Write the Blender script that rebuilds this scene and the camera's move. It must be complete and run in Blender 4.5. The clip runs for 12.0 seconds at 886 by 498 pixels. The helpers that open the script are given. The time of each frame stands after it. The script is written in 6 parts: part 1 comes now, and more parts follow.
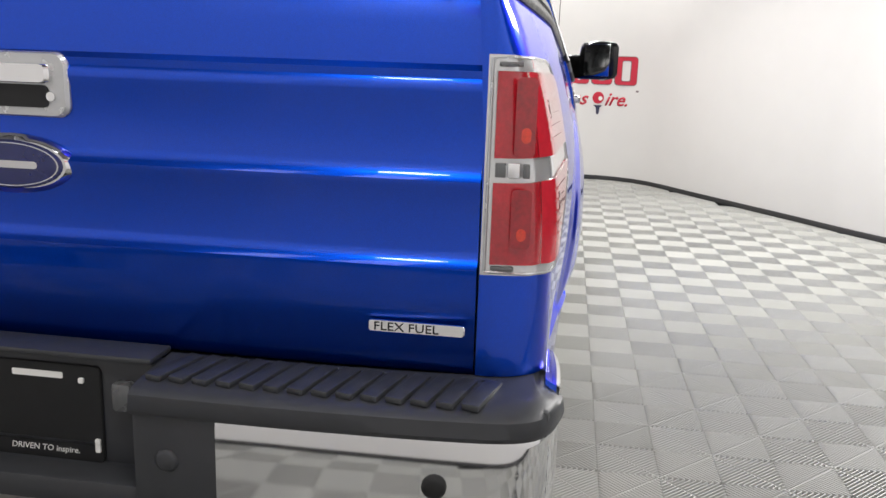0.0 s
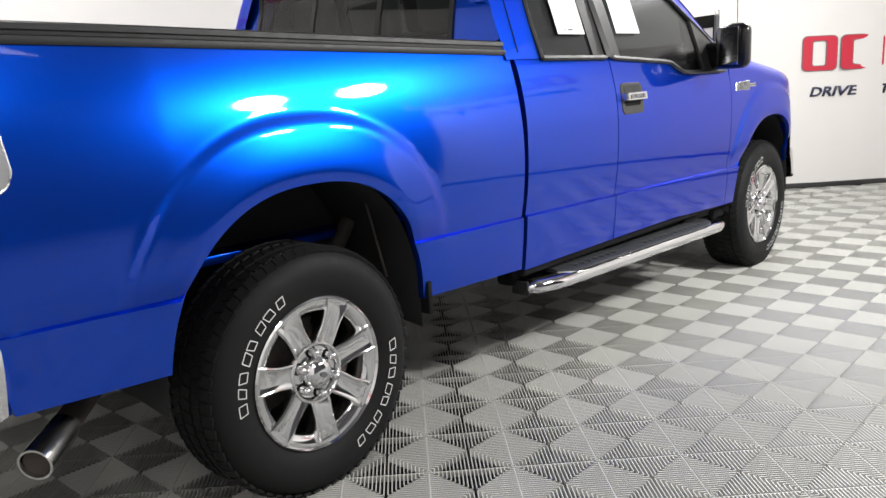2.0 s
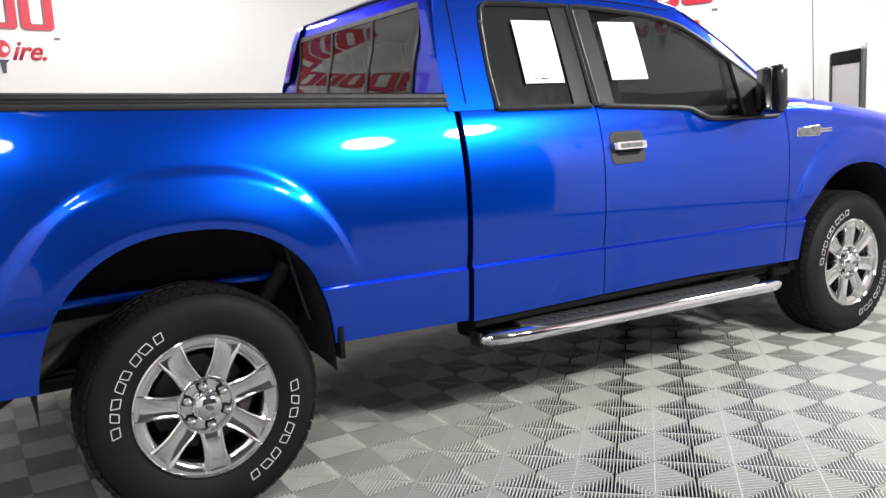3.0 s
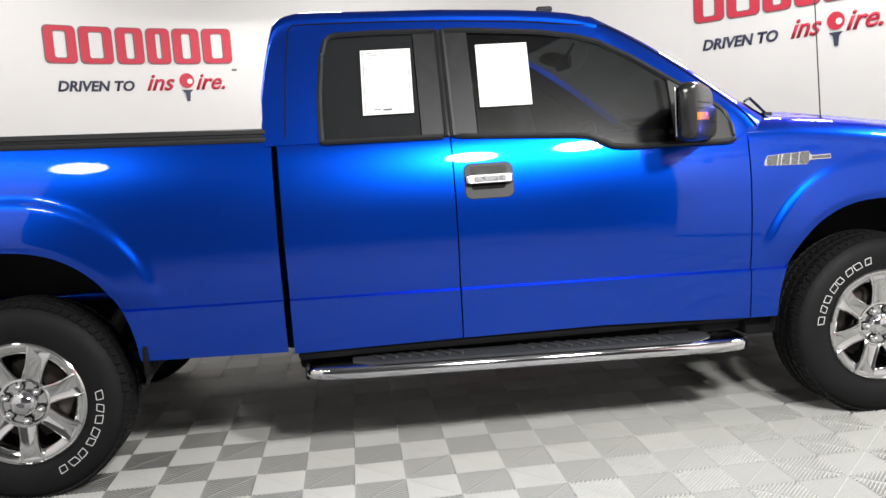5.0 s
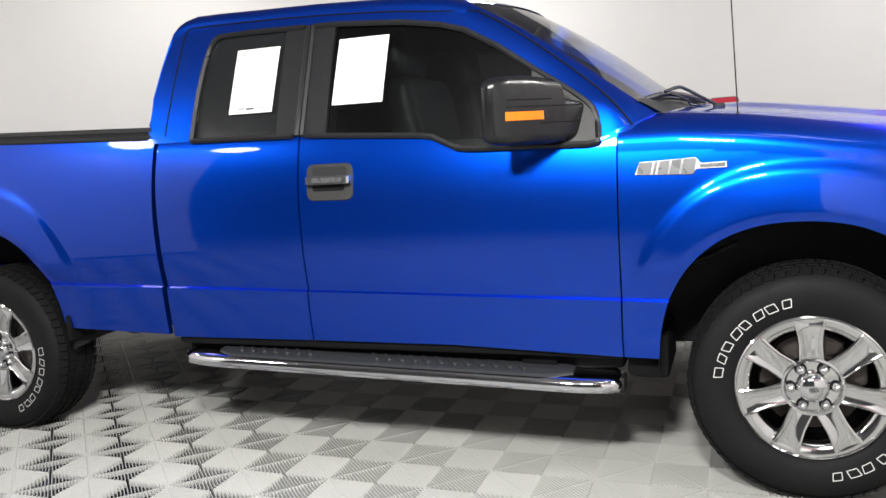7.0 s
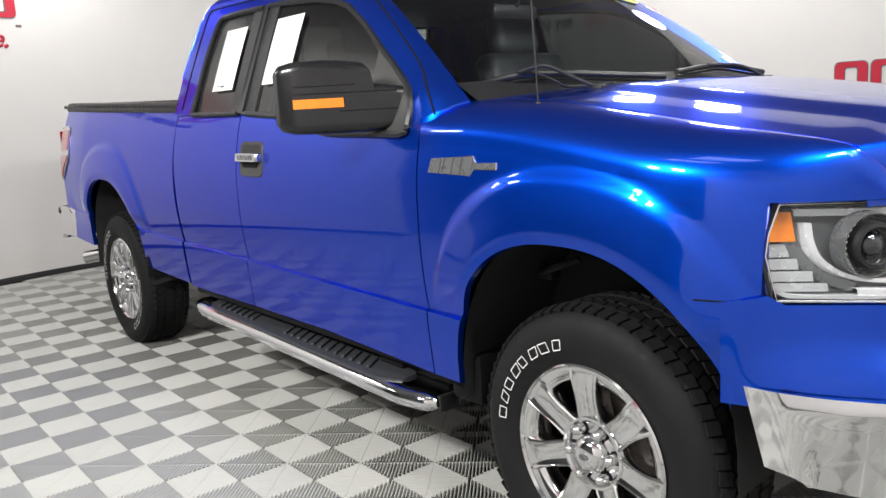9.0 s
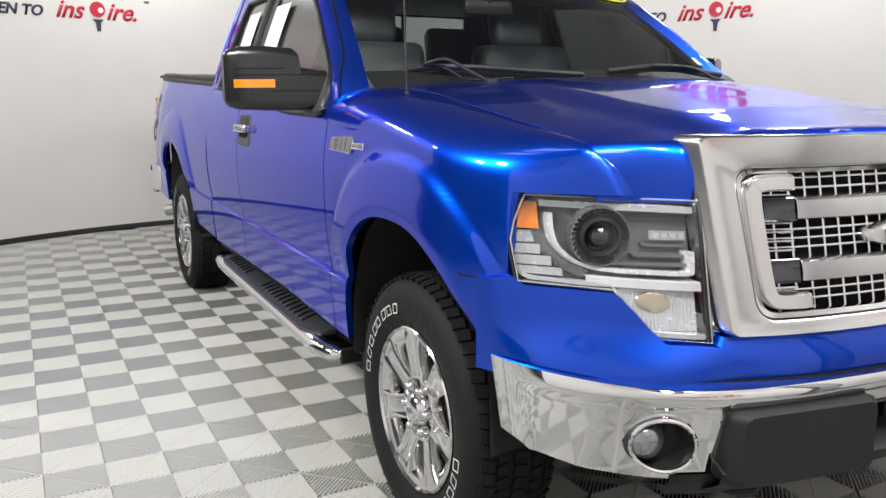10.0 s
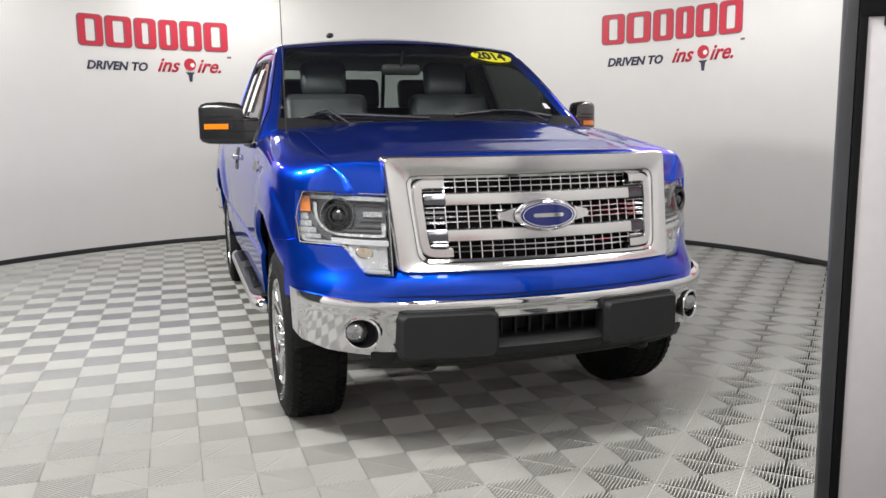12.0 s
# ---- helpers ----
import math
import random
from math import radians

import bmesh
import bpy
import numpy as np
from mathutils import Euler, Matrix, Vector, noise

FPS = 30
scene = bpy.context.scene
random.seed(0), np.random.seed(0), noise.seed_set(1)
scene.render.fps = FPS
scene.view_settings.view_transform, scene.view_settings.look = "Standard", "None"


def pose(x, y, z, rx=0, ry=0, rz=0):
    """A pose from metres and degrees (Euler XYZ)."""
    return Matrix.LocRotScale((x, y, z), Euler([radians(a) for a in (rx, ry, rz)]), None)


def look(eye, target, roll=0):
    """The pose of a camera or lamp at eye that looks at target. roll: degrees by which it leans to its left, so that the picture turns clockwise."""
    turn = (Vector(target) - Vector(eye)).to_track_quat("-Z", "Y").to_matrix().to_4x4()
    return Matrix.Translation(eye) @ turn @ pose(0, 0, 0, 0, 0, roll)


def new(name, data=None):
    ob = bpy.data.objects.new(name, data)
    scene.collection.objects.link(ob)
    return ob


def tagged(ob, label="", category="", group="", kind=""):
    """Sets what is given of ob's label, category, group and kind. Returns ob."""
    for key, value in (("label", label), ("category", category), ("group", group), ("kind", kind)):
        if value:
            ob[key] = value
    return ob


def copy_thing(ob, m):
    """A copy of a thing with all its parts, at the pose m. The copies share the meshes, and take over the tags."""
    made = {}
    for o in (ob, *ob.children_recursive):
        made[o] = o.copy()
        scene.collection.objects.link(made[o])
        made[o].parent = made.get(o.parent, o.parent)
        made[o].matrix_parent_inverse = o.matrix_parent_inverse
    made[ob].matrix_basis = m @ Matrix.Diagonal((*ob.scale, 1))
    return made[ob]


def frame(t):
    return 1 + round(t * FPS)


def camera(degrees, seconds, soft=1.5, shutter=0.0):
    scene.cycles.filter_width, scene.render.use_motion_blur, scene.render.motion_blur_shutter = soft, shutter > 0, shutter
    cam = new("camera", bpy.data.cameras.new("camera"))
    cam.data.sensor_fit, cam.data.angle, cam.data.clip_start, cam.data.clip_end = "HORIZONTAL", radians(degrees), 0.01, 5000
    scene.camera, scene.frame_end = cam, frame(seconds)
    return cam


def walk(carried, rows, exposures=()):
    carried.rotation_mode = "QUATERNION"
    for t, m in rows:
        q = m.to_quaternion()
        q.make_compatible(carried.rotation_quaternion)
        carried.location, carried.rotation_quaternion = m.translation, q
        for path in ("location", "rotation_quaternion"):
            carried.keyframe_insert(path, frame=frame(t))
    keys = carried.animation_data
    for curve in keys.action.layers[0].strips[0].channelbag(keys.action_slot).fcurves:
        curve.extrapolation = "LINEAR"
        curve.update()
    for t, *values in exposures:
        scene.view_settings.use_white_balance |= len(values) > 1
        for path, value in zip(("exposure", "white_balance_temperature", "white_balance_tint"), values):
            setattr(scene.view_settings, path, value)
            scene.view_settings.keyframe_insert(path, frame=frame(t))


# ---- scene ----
cam = camera(57.3, 12.0)
PATH = [
    (0, (-2.494, -0.968, 1.31), (-0.564, -0.683, 0.872), 2.0),
    (0.5, (-2.358, -1.483, 1.309), (-0.508, -0.856, 0.877), -0.1),
    (1, (-2.163, -2.014, 1.303), (-0.412, -1.132, 0.909), -2.1),
    (1.5, (-1.869, -2.489, 1.312), (-0.268, -1.364, 0.895), -2.7),
    (2, (-1.528, -2.909, 1.307), (-0.086, -1.587, 0.887), -2.8),
    (2.5, (-1.158, -3.29, 1.296), (0.087, -1.768, 0.929), -2.1),
    (2.7, (-0.955, -3.453, 1.305), (0.195, -1.854, 0.965), -2.6),
    (4.5, (0.84, -4.217, 1.322), (1.236, -2.274, 1.054), -3.3),
    (5, (1.378, -4.26, 1.305), (1.585, -2.287, 1.056), -3.7),
    (5.5, (1.93, -4.272, 1.294), (1.889, -2.285, 1.069), -3.3),
    (6, (2.464, -4.184, 1.283), (2.212, -2.212, 1.065), -3.5),
    (6.5, (2.948, -4.044, 1.33), (2.492, -2.114, 1.073), -3.3),
    (7, (3.447, -3.837, 1.31), (2.756, -1.98, 1.035), -3.5),
    (7.5, (3.921, -3.591, 1.348), (3.041, -1.819, 1.054), -3.1),
    (7.7, (4.102, -3.452, 1.338), (3.15, -1.718, 1.041), -2.9),
    (9.3, (5.226, -2.286, 1.336), (3.601, -1.175, 0.979), -2.3),
    (9.5, (5.366, -2.147, 1.334), (3.695, -1.108, 0.977), -1.3),
    (9.6, (5.436, -2.09, 1.327), (3.746, -1.081, 0.974), -0.8),
    (10, (5.748, -1.938, 1.322), (4.007, -1.028, 0.947), -0.1),
    (10.5, (6.184, -1.787, 1.291), (4.396, -0.984, 0.895), -0.3),
    (11, (6.637, -1.603, 1.314), (4.808, -0.887, 0.934), -0.9),
    (11.5, (7.098, -1.498, 1.338), (5.239, -0.835, 1.015), -1.0),
    (12, (7.475, -1.379, 1.343), (5.595, -0.764, 1.046), -0.7),
]
walk(cam, [(t, look(eye, target, roll)) for t, eye, target, roll in PATH],
     exposures=[(0.0, -0.05), (2.7, -0.05), (4.3, -0.2), (7.7, -0.2), (9.3, -0.26), (12.0, -0.40)])

# ---- world and lights ----
world = bpy.data.worlds.new("world")
scene.world = world
world.use_nodes = True
world.node_tree.nodes["Background"].inputs[0].default_value = (0.9, 0.95, 1.0, 1)
world.node_tree.nodes["Background"].inputs[1].default_value = 0.02
ROOM = (1.45, 0.0)
CEILING = 3.5


def panel_lamp(x, y, turn, watts, sx, sy, tilt=38, height=3.12):
    data = bpy.data.lights.new("ceiling_panel_light", "AREA")
    data.shape, data.size, data.size_y, data.energy = "ELLIPSE" if sx < 0.5 else "RECTANGLE", sx, sy, watts
    data.color = (1.0, 0.985, 0.96)
    ob = new("ceiling_panel_light", data)
    ob.matrix_world = pose(x, y, height, 0, 0, turn) @ pose(0, 0, 0, 0, tilt, 0)
    return ob


# pairs of spots over the truck, and added fill washers turned to the wall
for mid, reach, watts, height in ((-127.0, 4.2, 13, 3.12), (-71.0, 4.25, 138, 2.85), (-14.0, 4.3, 54, 3.12), (22.0, 3.9, 28, 3.12), (100.1, 3.9, 22, 3.12)):
    for off in (-6.2, 6.2):
        a = radians(mid + off)
        panel_lamp(ROOM[0] + reach * math.cos(a), ROOM[1] + reach * math.sin(a), mid + off, watts, 0.34, 0.42, 38, height)
# added fill pair aimed down, brightens the floor behind the tail
for off in (-6, 6):
    a = radians(-168 + off)
    panel_lamp(ROOM[0] + 3.9 * math.cos(a), ROOM[1] + 3.9 * math.sin(a), -168 + off, 12, 0.34, 0.42, 4)
# added washers without a known fixture, they only brighten the wall
for mid, watts in ((45, 7), (90, 7.5), (135, 10), (180, 4), (-135, 6), (-40, 6)):
    for off in (-5.4, 5.4):
        a = radians(mid + off)
        panel_lamp(ROOM[0] + 3.2 * math.cos(a), ROOM[1] + 3.2 * math.sin(a), mid + off, watts, 1.3, 0.32, -48)
# added fill pair that lights the front bulge of the room
for off in (-4, 4):
    a = radians(-12 + off)
    lamp_ob = panel_lamp(ROOM[0] + 5.5 * math.cos(a), ROOM[1] + 5.5 * math.sin(a), -12, 22, 1.1, 0.32)
    lamp_ob.matrix_world = pose(ROOM[0] + 5.5 * math.cos(a), ROOM[1] + 5.5 * math.sin(a), 3.4, 0, 0, -12)

# ---- materials ----
def node_mat(name):
    m = bpy.data.materials.new(name)
    m.use_nodes = True
    return m, m.node_tree.nodes, m.node_tree.links, m.node_tree.nodes["Principled BSDF"]


def mat(name, color, rough=0.5, metal=0.0, coat=0.0, vary=0.12, scale=30.0, bump=0.0, bump_scale=200.0, spec=0.5):
    """A surface with large soft stains, fine grain in its gloss, and relief."""
    m, n, l, b = node_mat(name)
    b.inputs["Metallic"].default_value = metal
    b.inputs["Coat Weight"].default_value = coat
    b.inputs["Coat Roughness"].default_value = 0.03
    b.inputs["Specular IOR Level"].default_value = spec
    pos = n.new("ShaderNodeNewGeometry")
    big = n.new("ShaderNodeTexNoise")
    big.inputs["Scale"].default_value = scale * 0.12
    big.inputs["Detail"].default_value = 4
    fine = n.new("ShaderNodeTexNoise")
    fine.inputs["Scale"].default_value = scale
    fine.inputs["Detail"].default_value = 6
    l.new(pos.outputs["Position"], big.inputs["Vector"])
    l.new(pos.outputs["Position"], fine.inputs["Vector"])
    add = n.new("ShaderNodeMath")
    l.new(big.outputs["Fac"], add.inputs[0])
    l.new(fine.outputs["Fac"], add.inputs[1])
    ramp = n.new("ShaderNodeMapRange")
    ramp.inputs["From Min"].default_value, ramp.inputs["From Max"].default_value = 0.6, 1.4
    ramp.inputs["To Min"].default_value, ramp.inputs["To Max"].default_value = 1 - vary, 1 + vary
    l.new(add.outputs[0], ramp.inputs["Value"])
    mul = n.new("ShaderNodeVectorMath")
    mul.operation = "SCALE"
    mul.inputs[0].default_value = color
    l.new(ramp.outputs[0], mul.inputs["Scale"])
    l.new(mul.outputs[0], b.inputs["Base Color"])
    r = n.new("ShaderNodeMapRange")
    r.inputs["From Min"].default_value, r.inputs["From Max"].default_value = 0.3, 0.7
    r.inputs["To Min"].default_value, r.inputs["To Max"].default_value = rough * 0.85, min(1, rough * 1.15)
    l.new(fine.outputs["Fac"], r.inputs["Value"])
    l.new(r.outputs[0], b.inputs["Roughness"])
    if bump:
        g = n.new("ShaderNodeTexNoise")
        g.inputs["Scale"].default_value = bump_scale
        g.inputs["Detail"].default_value = 3
        l.new(pos.outputs["Position"], g.inputs["Vector"])
        bp = n.new("ShaderNodeBump")
        bp.inputs["Strength"].default_value = bump
        bp.inputs["Distance"].default_value = 0.002
        l.new(g.outputs["Fac"], bp.inputs["Height"])
        l.new(bp.outputs[0], b.inputs["Normal"])
    return m


def glass_mat(name, tint, gloss_rough=0.02):
    """A tinted pane: clear through, with a mirror gloss that grows at grazing angles."""
    m, n, l, b = node_mat(name)
    clear = n.new("ShaderNodeBsdfTransparent")
    clear.inputs[0].default_value = (*tint, 1)
    gloss = n.new("ShaderNodeBsdfGlossy")
    gloss.inputs["Roughness"].default_value = gloss_rough
    weight = n.new("ShaderNodeLayerWeight")
    weight.inputs["Blend"].default_value = 0.5
    power = n.new("ShaderNodeMath")
    power.operation = "POWER"
    power.inputs[1].default_value = 4.0
    l.new(weight.outputs["Facing"], power.inputs[0])
    fres = n.new("ShaderNodeMapRange")
    fres.inputs["To Min"].default_value, fres.inputs["To Max"].default_value = 0.045, 1.0
    l.new(power.outputs[0], fres.inputs["Value"])
    mix = n.new("ShaderNodeMixShader")
    l.new(fres.outputs[0], mix.inputs[0])
    l.new(clear.outputs[0], mix.inputs[1])
    l.new(gloss.outputs[0], mix.inputs[2])
    l.new(mix.outputs[0], n["Material Output"].inputs[0])
    return m


def paint_mat(name, color):
    """Metallic car paint: flakes under a clear coat."""
    m, n, l, b = node_mat(name)
    pos = n.new("ShaderNodeNewGeometry")
    flake = n.new("ShaderNodeTexVoronoi")
    flake.inputs["Scale"].default_value = 1400
    l.new(pos.outputs["Position"], flake.inputs["Vector"])
    haze = n.new("ShaderNodeTexNoise")
    haze.inputs["Scale"].default_value = 2.5
    l.new(pos.outputs["Position"], haze.inputs["Vector"])
    val = n.new("ShaderNodeMapRange")
    val.inputs["To Min"].default_value, val.inputs["To Max"].default_value = 0.8, 1.2
    l.new(flake.outputs["Color"], val.inputs["Value"])
    mul = n.new("ShaderNodeVectorMath")
    mul.operation = "SCALE"
    mul.inputs[0].default_value = color
    l.new(val.outputs[0], mul.inputs["Scale"])
    l.new(mul.outputs[0], b.inputs["Base Color"])
    rough = n.new("ShaderNodeMapRange")
    rough.inputs["To Min"].default_value, rough.inputs["To Max"].default_value = 0.27, 0.32
    l.new(haze.outputs["Fac"], rough.inputs["Value"])
    l.new(rough.outputs[0], b.inputs["Roughness"])
    b.inputs["Metallic"].default_value = 0.9
    b.inputs["Coat Weight"].default_value = 1.0
    b.inputs["Coat IOR"].default_value = 1.42
    b.inputs["Specular Tint"].default_value = (0.02, 0.22, 1.0, 1)
    b.inputs["Coat Roughness"].default_value = 0.03
    peel = n.new("ShaderNodeTexNoise")
    peel.inputs["Scale"].default_value = 220
    l.new(pos.outputs["Position"], peel.inputs["Vector"])
    bp = n.new("ShaderNodeBump")
    bp.inputs["Strength"].default_value = 0.02
    bp.inputs["Distance"].default_value = 0.001
    l.new(peel.outputs["Fac"], bp.inputs["Height"])
    l.new(bp.outputs[0], b.inputs["Coat Normal"])
    return m


def tile_mat(name, color):
    """Moulded plastic deck: scuffs, dust and a slight change from tile to tile."""
    m, n, l, b = node_mat(name)
    pos = n.new("ShaderNodeNewGeometry")
    dirt = n.new("ShaderNodeTexNoise")
    dirt.inputs["Scale"].default_value = 3.0
    dirt.inputs["Detail"].default_value = 8
    l.new(pos.outputs["Position"], dirt.inputs["Vector"])
    info = n.new("ShaderNodeObjectInfo")
    add = n.new("ShaderNodeMath")
    l.new(dirt.outputs["Fac"], add.inputs[0])
    l.new(info.outputs["Random"], add.inputs[1])
    rng = n.new("ShaderNodeMapRange")
    rng.inputs["From Min"].default_value, rng.inputs["From Max"].default_value = 0.3, 1.6
    rng.inputs["To Min"].default_value, rng.inputs["To Max"].default_value = 0.93, 1.05
    l.new(add.outputs[0], rng.inputs["Value"])
    mul = n.new("ShaderNodeVectorMath")
    mul.operation = "SCALE"
    mul.inputs[0].default_value = color
    l.new(rng.outputs[0], mul.inputs["Scale"])
    l.new(mul.outputs[0], b.inputs["Base Color"])
    scuff = n.new("ShaderNodeMapRange")
    scuff.inputs["To Min"].default_value, scuff.inputs["To Max"].default_value = 0.36, 0.5
    l.new(dirt.outputs["Fac"], scuff.inputs["Value"])
    l.new(scuff.outputs[0], b.inputs["Roughness"])
    return m


BLUE = paint_mat("blue_metallic_paint", (0.0005, 0.060, 0.57))
CHROME = mat("chrome", (0.80, 0.80, 0.81), 0.06, 1.0, vary=0.02, scale=6)
SATIN = mat("satin_chrome", (0.70, 0.70, 0.70), 0.23, 1.0, vary=0.02, scale=6)
BLACK = mat("black_textured_plastic", (0.012, 0.0125, 0.0135), 0.5, spec=0.35, bump=0.25, bump_scale=900)
GREY = mat("dark_grey_plastic", (0.036, 0.038, 0.043), 0.40, spec=0.45, bump=0.2, bump_scale=900)
TRIM = mat("satin_black_trim", (0.014, 0.0145, 0.016), 0.42, spec=0.35)
SHELL = mat("black_mirror_shell", (0.010, 0.0102, 0.011), 0.24, spec=0.5, vary=0.1, scale=60)
LINER = mat("grey_wheel_liner", (0.026, 0.026, 0.027), 0.75, vary=0.4, spec=0.2)
PANEL = mat("grey_panel", (0.040, 0.040, 0.039), 0.45, spec=0.3, vary=0.1, scale=60)
DARK = mat("black_underbody", (0.006, 0.006, 0.0065), 0.8, vary=0.4, spec=0.15)
RUST = mat("dusty_steel", (0.06, 0.05, 0.045), 0.7, 0.4, vary=0.4)
RUBBER = mat("tyre_rubber", (0.009, 0.009, 0.0095), 0.65, spec=0.18, vary=0.25, scale=60, bump=0.3, bump_scale=300)
LETTER = mat("white_tyre_lettering", (0.7, 0.7, 0.69), 0.6)
PRIVACY = mat("privacy_glass", (0.014, 0.015, 0.016), 0.16, coat=0.0, vary=0.02)
SIDE_GLASS = glass_mat("tinted_side_glass", (0.065, 0.071, 0.071), 0.22)
GLASS = glass_mat("windscreen_glass", (0.72, 0.78, 0.76))
WHEEL = mat("polished_wheel", (0.76, 0.76, 0.76), 0.10, 1.0, vary=0.06)
PALE = mat("silver_badge", (0.62, 0.62, 0.63), 0.25, 0.4)
BACK_GLASS = glass_mat("tinted_back_glass", (0.36, 0.40, 0.385))
LENS = glass_mat("clear_lens", (0.93, 0.95, 0.96))
DEEP_RED = mat("deep_red_lamp_lens", (0.36, 0.005, 0.014), 0.12, coat=1.0, vary=0.3, scale=120, bump=0.4, bump_scale=300)
DARK_RED = mat("dark_red_lamp_chamber", (0.27, 0.003, 0.010), 0.15, coat=1.0, vary=0.4, scale=150)
BULB = mat("orange_red_bulb", (0.62, 0.030, 0.01), 0.2, coat=1.0, vary=0.3, scale=200)
RED = mat("red_lamp_lens", (0.52, 0.010, 0.026), 0.12, coat=1.0, vary=0.18, scale=90, bump=0.25, bump_scale=260)
SILVER = mat("lamp_reflector", (0.62, 0.63, 0.64), 0.16, 0.6, coat=1.0, vary=0.1)
DARK_REFLECTION = mat("smoked_chrome", (0.10, 0.10, 0.11), 0.15, 1.0, vary=0.2)
TURN = mat("turn_lamp_reflector", (0.52, 0.44, 0.33), 0.2, 0.7, coat=1.0, vary=0.12, scale=20)
BEZEL = mat("pale_lamp_bezel", (0.48, 0.49, 0.50), 0.25, 0.5, coat=1.0, vary=0.03)
HOUSING = mat("dark_lamp_housing", (0.11, 0.114, 0.12), 0.35, 0.2, vary=0.03)
AMBER = mat("amber_lens", (0.72, 0.19, 0.006), 0.2, coat=0.8, vary=0.1)
HEADGREY = mat("headlamp_bezel", (0.15, 0.155, 0.16), 0.28, 0.5, vary=0.02)
LENSDARK = mat("dark_projector_glass", (0.02, 0.022, 0.026), 0.05, 0.1, coat=1.0, vary=0.1)
FOGMAT = mat("fog_lamp_reflector", (0.30, 0.31, 0.32), 0.12, 0.8, coat=1.0, vary=0.35, scale=60)
LEATHER = mat("grey_leather", (0.045, 0.050, 0.054), 0.45, bump=0.3, bump_scale=120)
PAPER = mat("white_paper", (0.82, 0.82, 0.80), 0.7, vary=0.03)
INK = mat("grey_print", (0.12, 0.12, 0.14), 0.7)
YELLOW = mat("yellow_sticker", (0.85, 0.80, 0.02), 0.4, vary=0.04)
WALLMAT = mat("white_painted_wall", (0.70, 0.685, 0.668), 0.55, vary=0.025, scale=4, bump=0.05, bump_scale=60)
CEILMAT = mat("grey_ceiling", (0.16, 0.16, 0.165), 0.8, vary=0.1, scale=5)
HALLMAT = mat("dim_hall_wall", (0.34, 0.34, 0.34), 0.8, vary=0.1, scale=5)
BASEMAT = mat("black_rubber_skirting", (0.015, 0.015, 0.016), 0.5)
LOGO_RED = mat("red_wall_lettering", (0.52, 0.018, 0.045), 0.45, vary=0.05)
LOGO_NAVY = mat("navy_wall_lettering", (0.03, 0.035, 0.07), 0.45, vary=0.05)
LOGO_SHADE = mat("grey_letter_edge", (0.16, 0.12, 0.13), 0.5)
TILE = tile_mat("pale_grey_deck_plastic", (0.56, 0.56, 0.532))
GAP_SHADE = mat("dark_under_deck", (0.015, 0.015, 0.0145), 0.8)
SIGN_WHITE = mat("pale_sign_panel", (0.55, 0.53, 0.55), 0.35, vary=0.04)
BADGE_BLUE = mat("navy_badge_enamel", (0.008, 0.014, 0.11), 0.15, 0.3, coat=1.0, vary=0.05)


# ---- mesh tools ----
def part(name, bm, material, parent=None, label="", smooth=True, kind="", angle=40):
    bmesh.ops.remove_doubles(bm, verts=bm.verts[:], dist=1e-5)
    bmesh.ops.recalc_face_normals(bm, faces=bm.faces[:])
    me = bpy.data.meshes.new(name)
    bm.to_mesh(me)
    bm.free()
    for mt in material if isinstance(material, (list, tuple)) else [material]:
        me.materials.append(mt)
    if smooth:
        me.polygons.foreach_set("use_smooth", [True] * len(me.polygons))
        me.set_sharp_from_angle(angle=radians(angle))
    ob = new(name, me)
    if parent:
        ob.parent = parent
    return tagged(ob, label, kind=kind)


def mirrored(ob, parent=None):
    """The same part on the other side of the truck, with its children."""
    me = ob.data.copy()
    me.transform(Matrix.Diagonal((1, -1, 1, 1)))
    me.flip_normals()
    other = new(ob.name.split(".")[0], me)
    other.parent = parent or ob.parent
    if "label" in ob:
        other["label"] = ob["label"]
    for child in ob.children:
        mirrored(child, other)
    return other


def sheet(rows, bm=None, close=False):
    """A surface through rows of points; squeezed cells are left out."""
    bm = bm or bmesh.new()
    vs = [[bm.verts.new(p) for p in row] for row in rows]
    for a, b in zip(vs, vs[1:]):
        m = len(a)
        for i in range(m if close else m - 1):
            quad = [a[i], a[(i + 1) % m], b[(i + 1) % m], b[i]]
            keep = []
            for v in quad:
                if all((v.co - k.co).length > 2e-5 for k in keep):
                    keep.append(v)
            if len(keep) > 2:
                bm.faces.new(keep)
    bmesh.ops.remove_doubles(bm, verts=bm.verts[:], dist=1e-5)
    loose = [v for v in bm.verts if not v.link_faces]
    bmesh.ops.delete(bm, geom=loose, context="VERTS")
    return bm


def lip(bm, vec):
    """Fold the open edges of a sheet by vec, to give it a visible thickness."""
    edges = [e for e in bm.edges if e.is_boundary]
    out = bmesh.ops.extrude_edge_only(bm, edges=edges)["geom"]
    bmesh.ops.translate(bm, verts=[g for g in out if isinstance(g, bmesh.types.BMVert)], vec=vec)
    return bm


def box(bm, c, s, bevel=0.0, seg=2, m=None):
    new_verts = bmesh.ops.create_cube(bm, size=1.0)["verts"]
    bmesh.ops.scale(bm, verts=new_verts, vec=s)
    if bevel:
        edges = list({e for v in new_verts for e in v.link_edges})
        out = bmesh.ops.bevel(bm, geom=edges, offset=bevel, segments=seg, affect="EDGES", profile=0.5)
        new_verts = list({v for f in out["faces"] for v in f.verts} | {v for v in new_verts if v.is_valid})
    if m is not None:
        bmesh.ops.transform(bm, matrix=m, verts=new_verts)
    bmesh.ops.translate(bm, verts=new_verts, vec=c)
    return bm


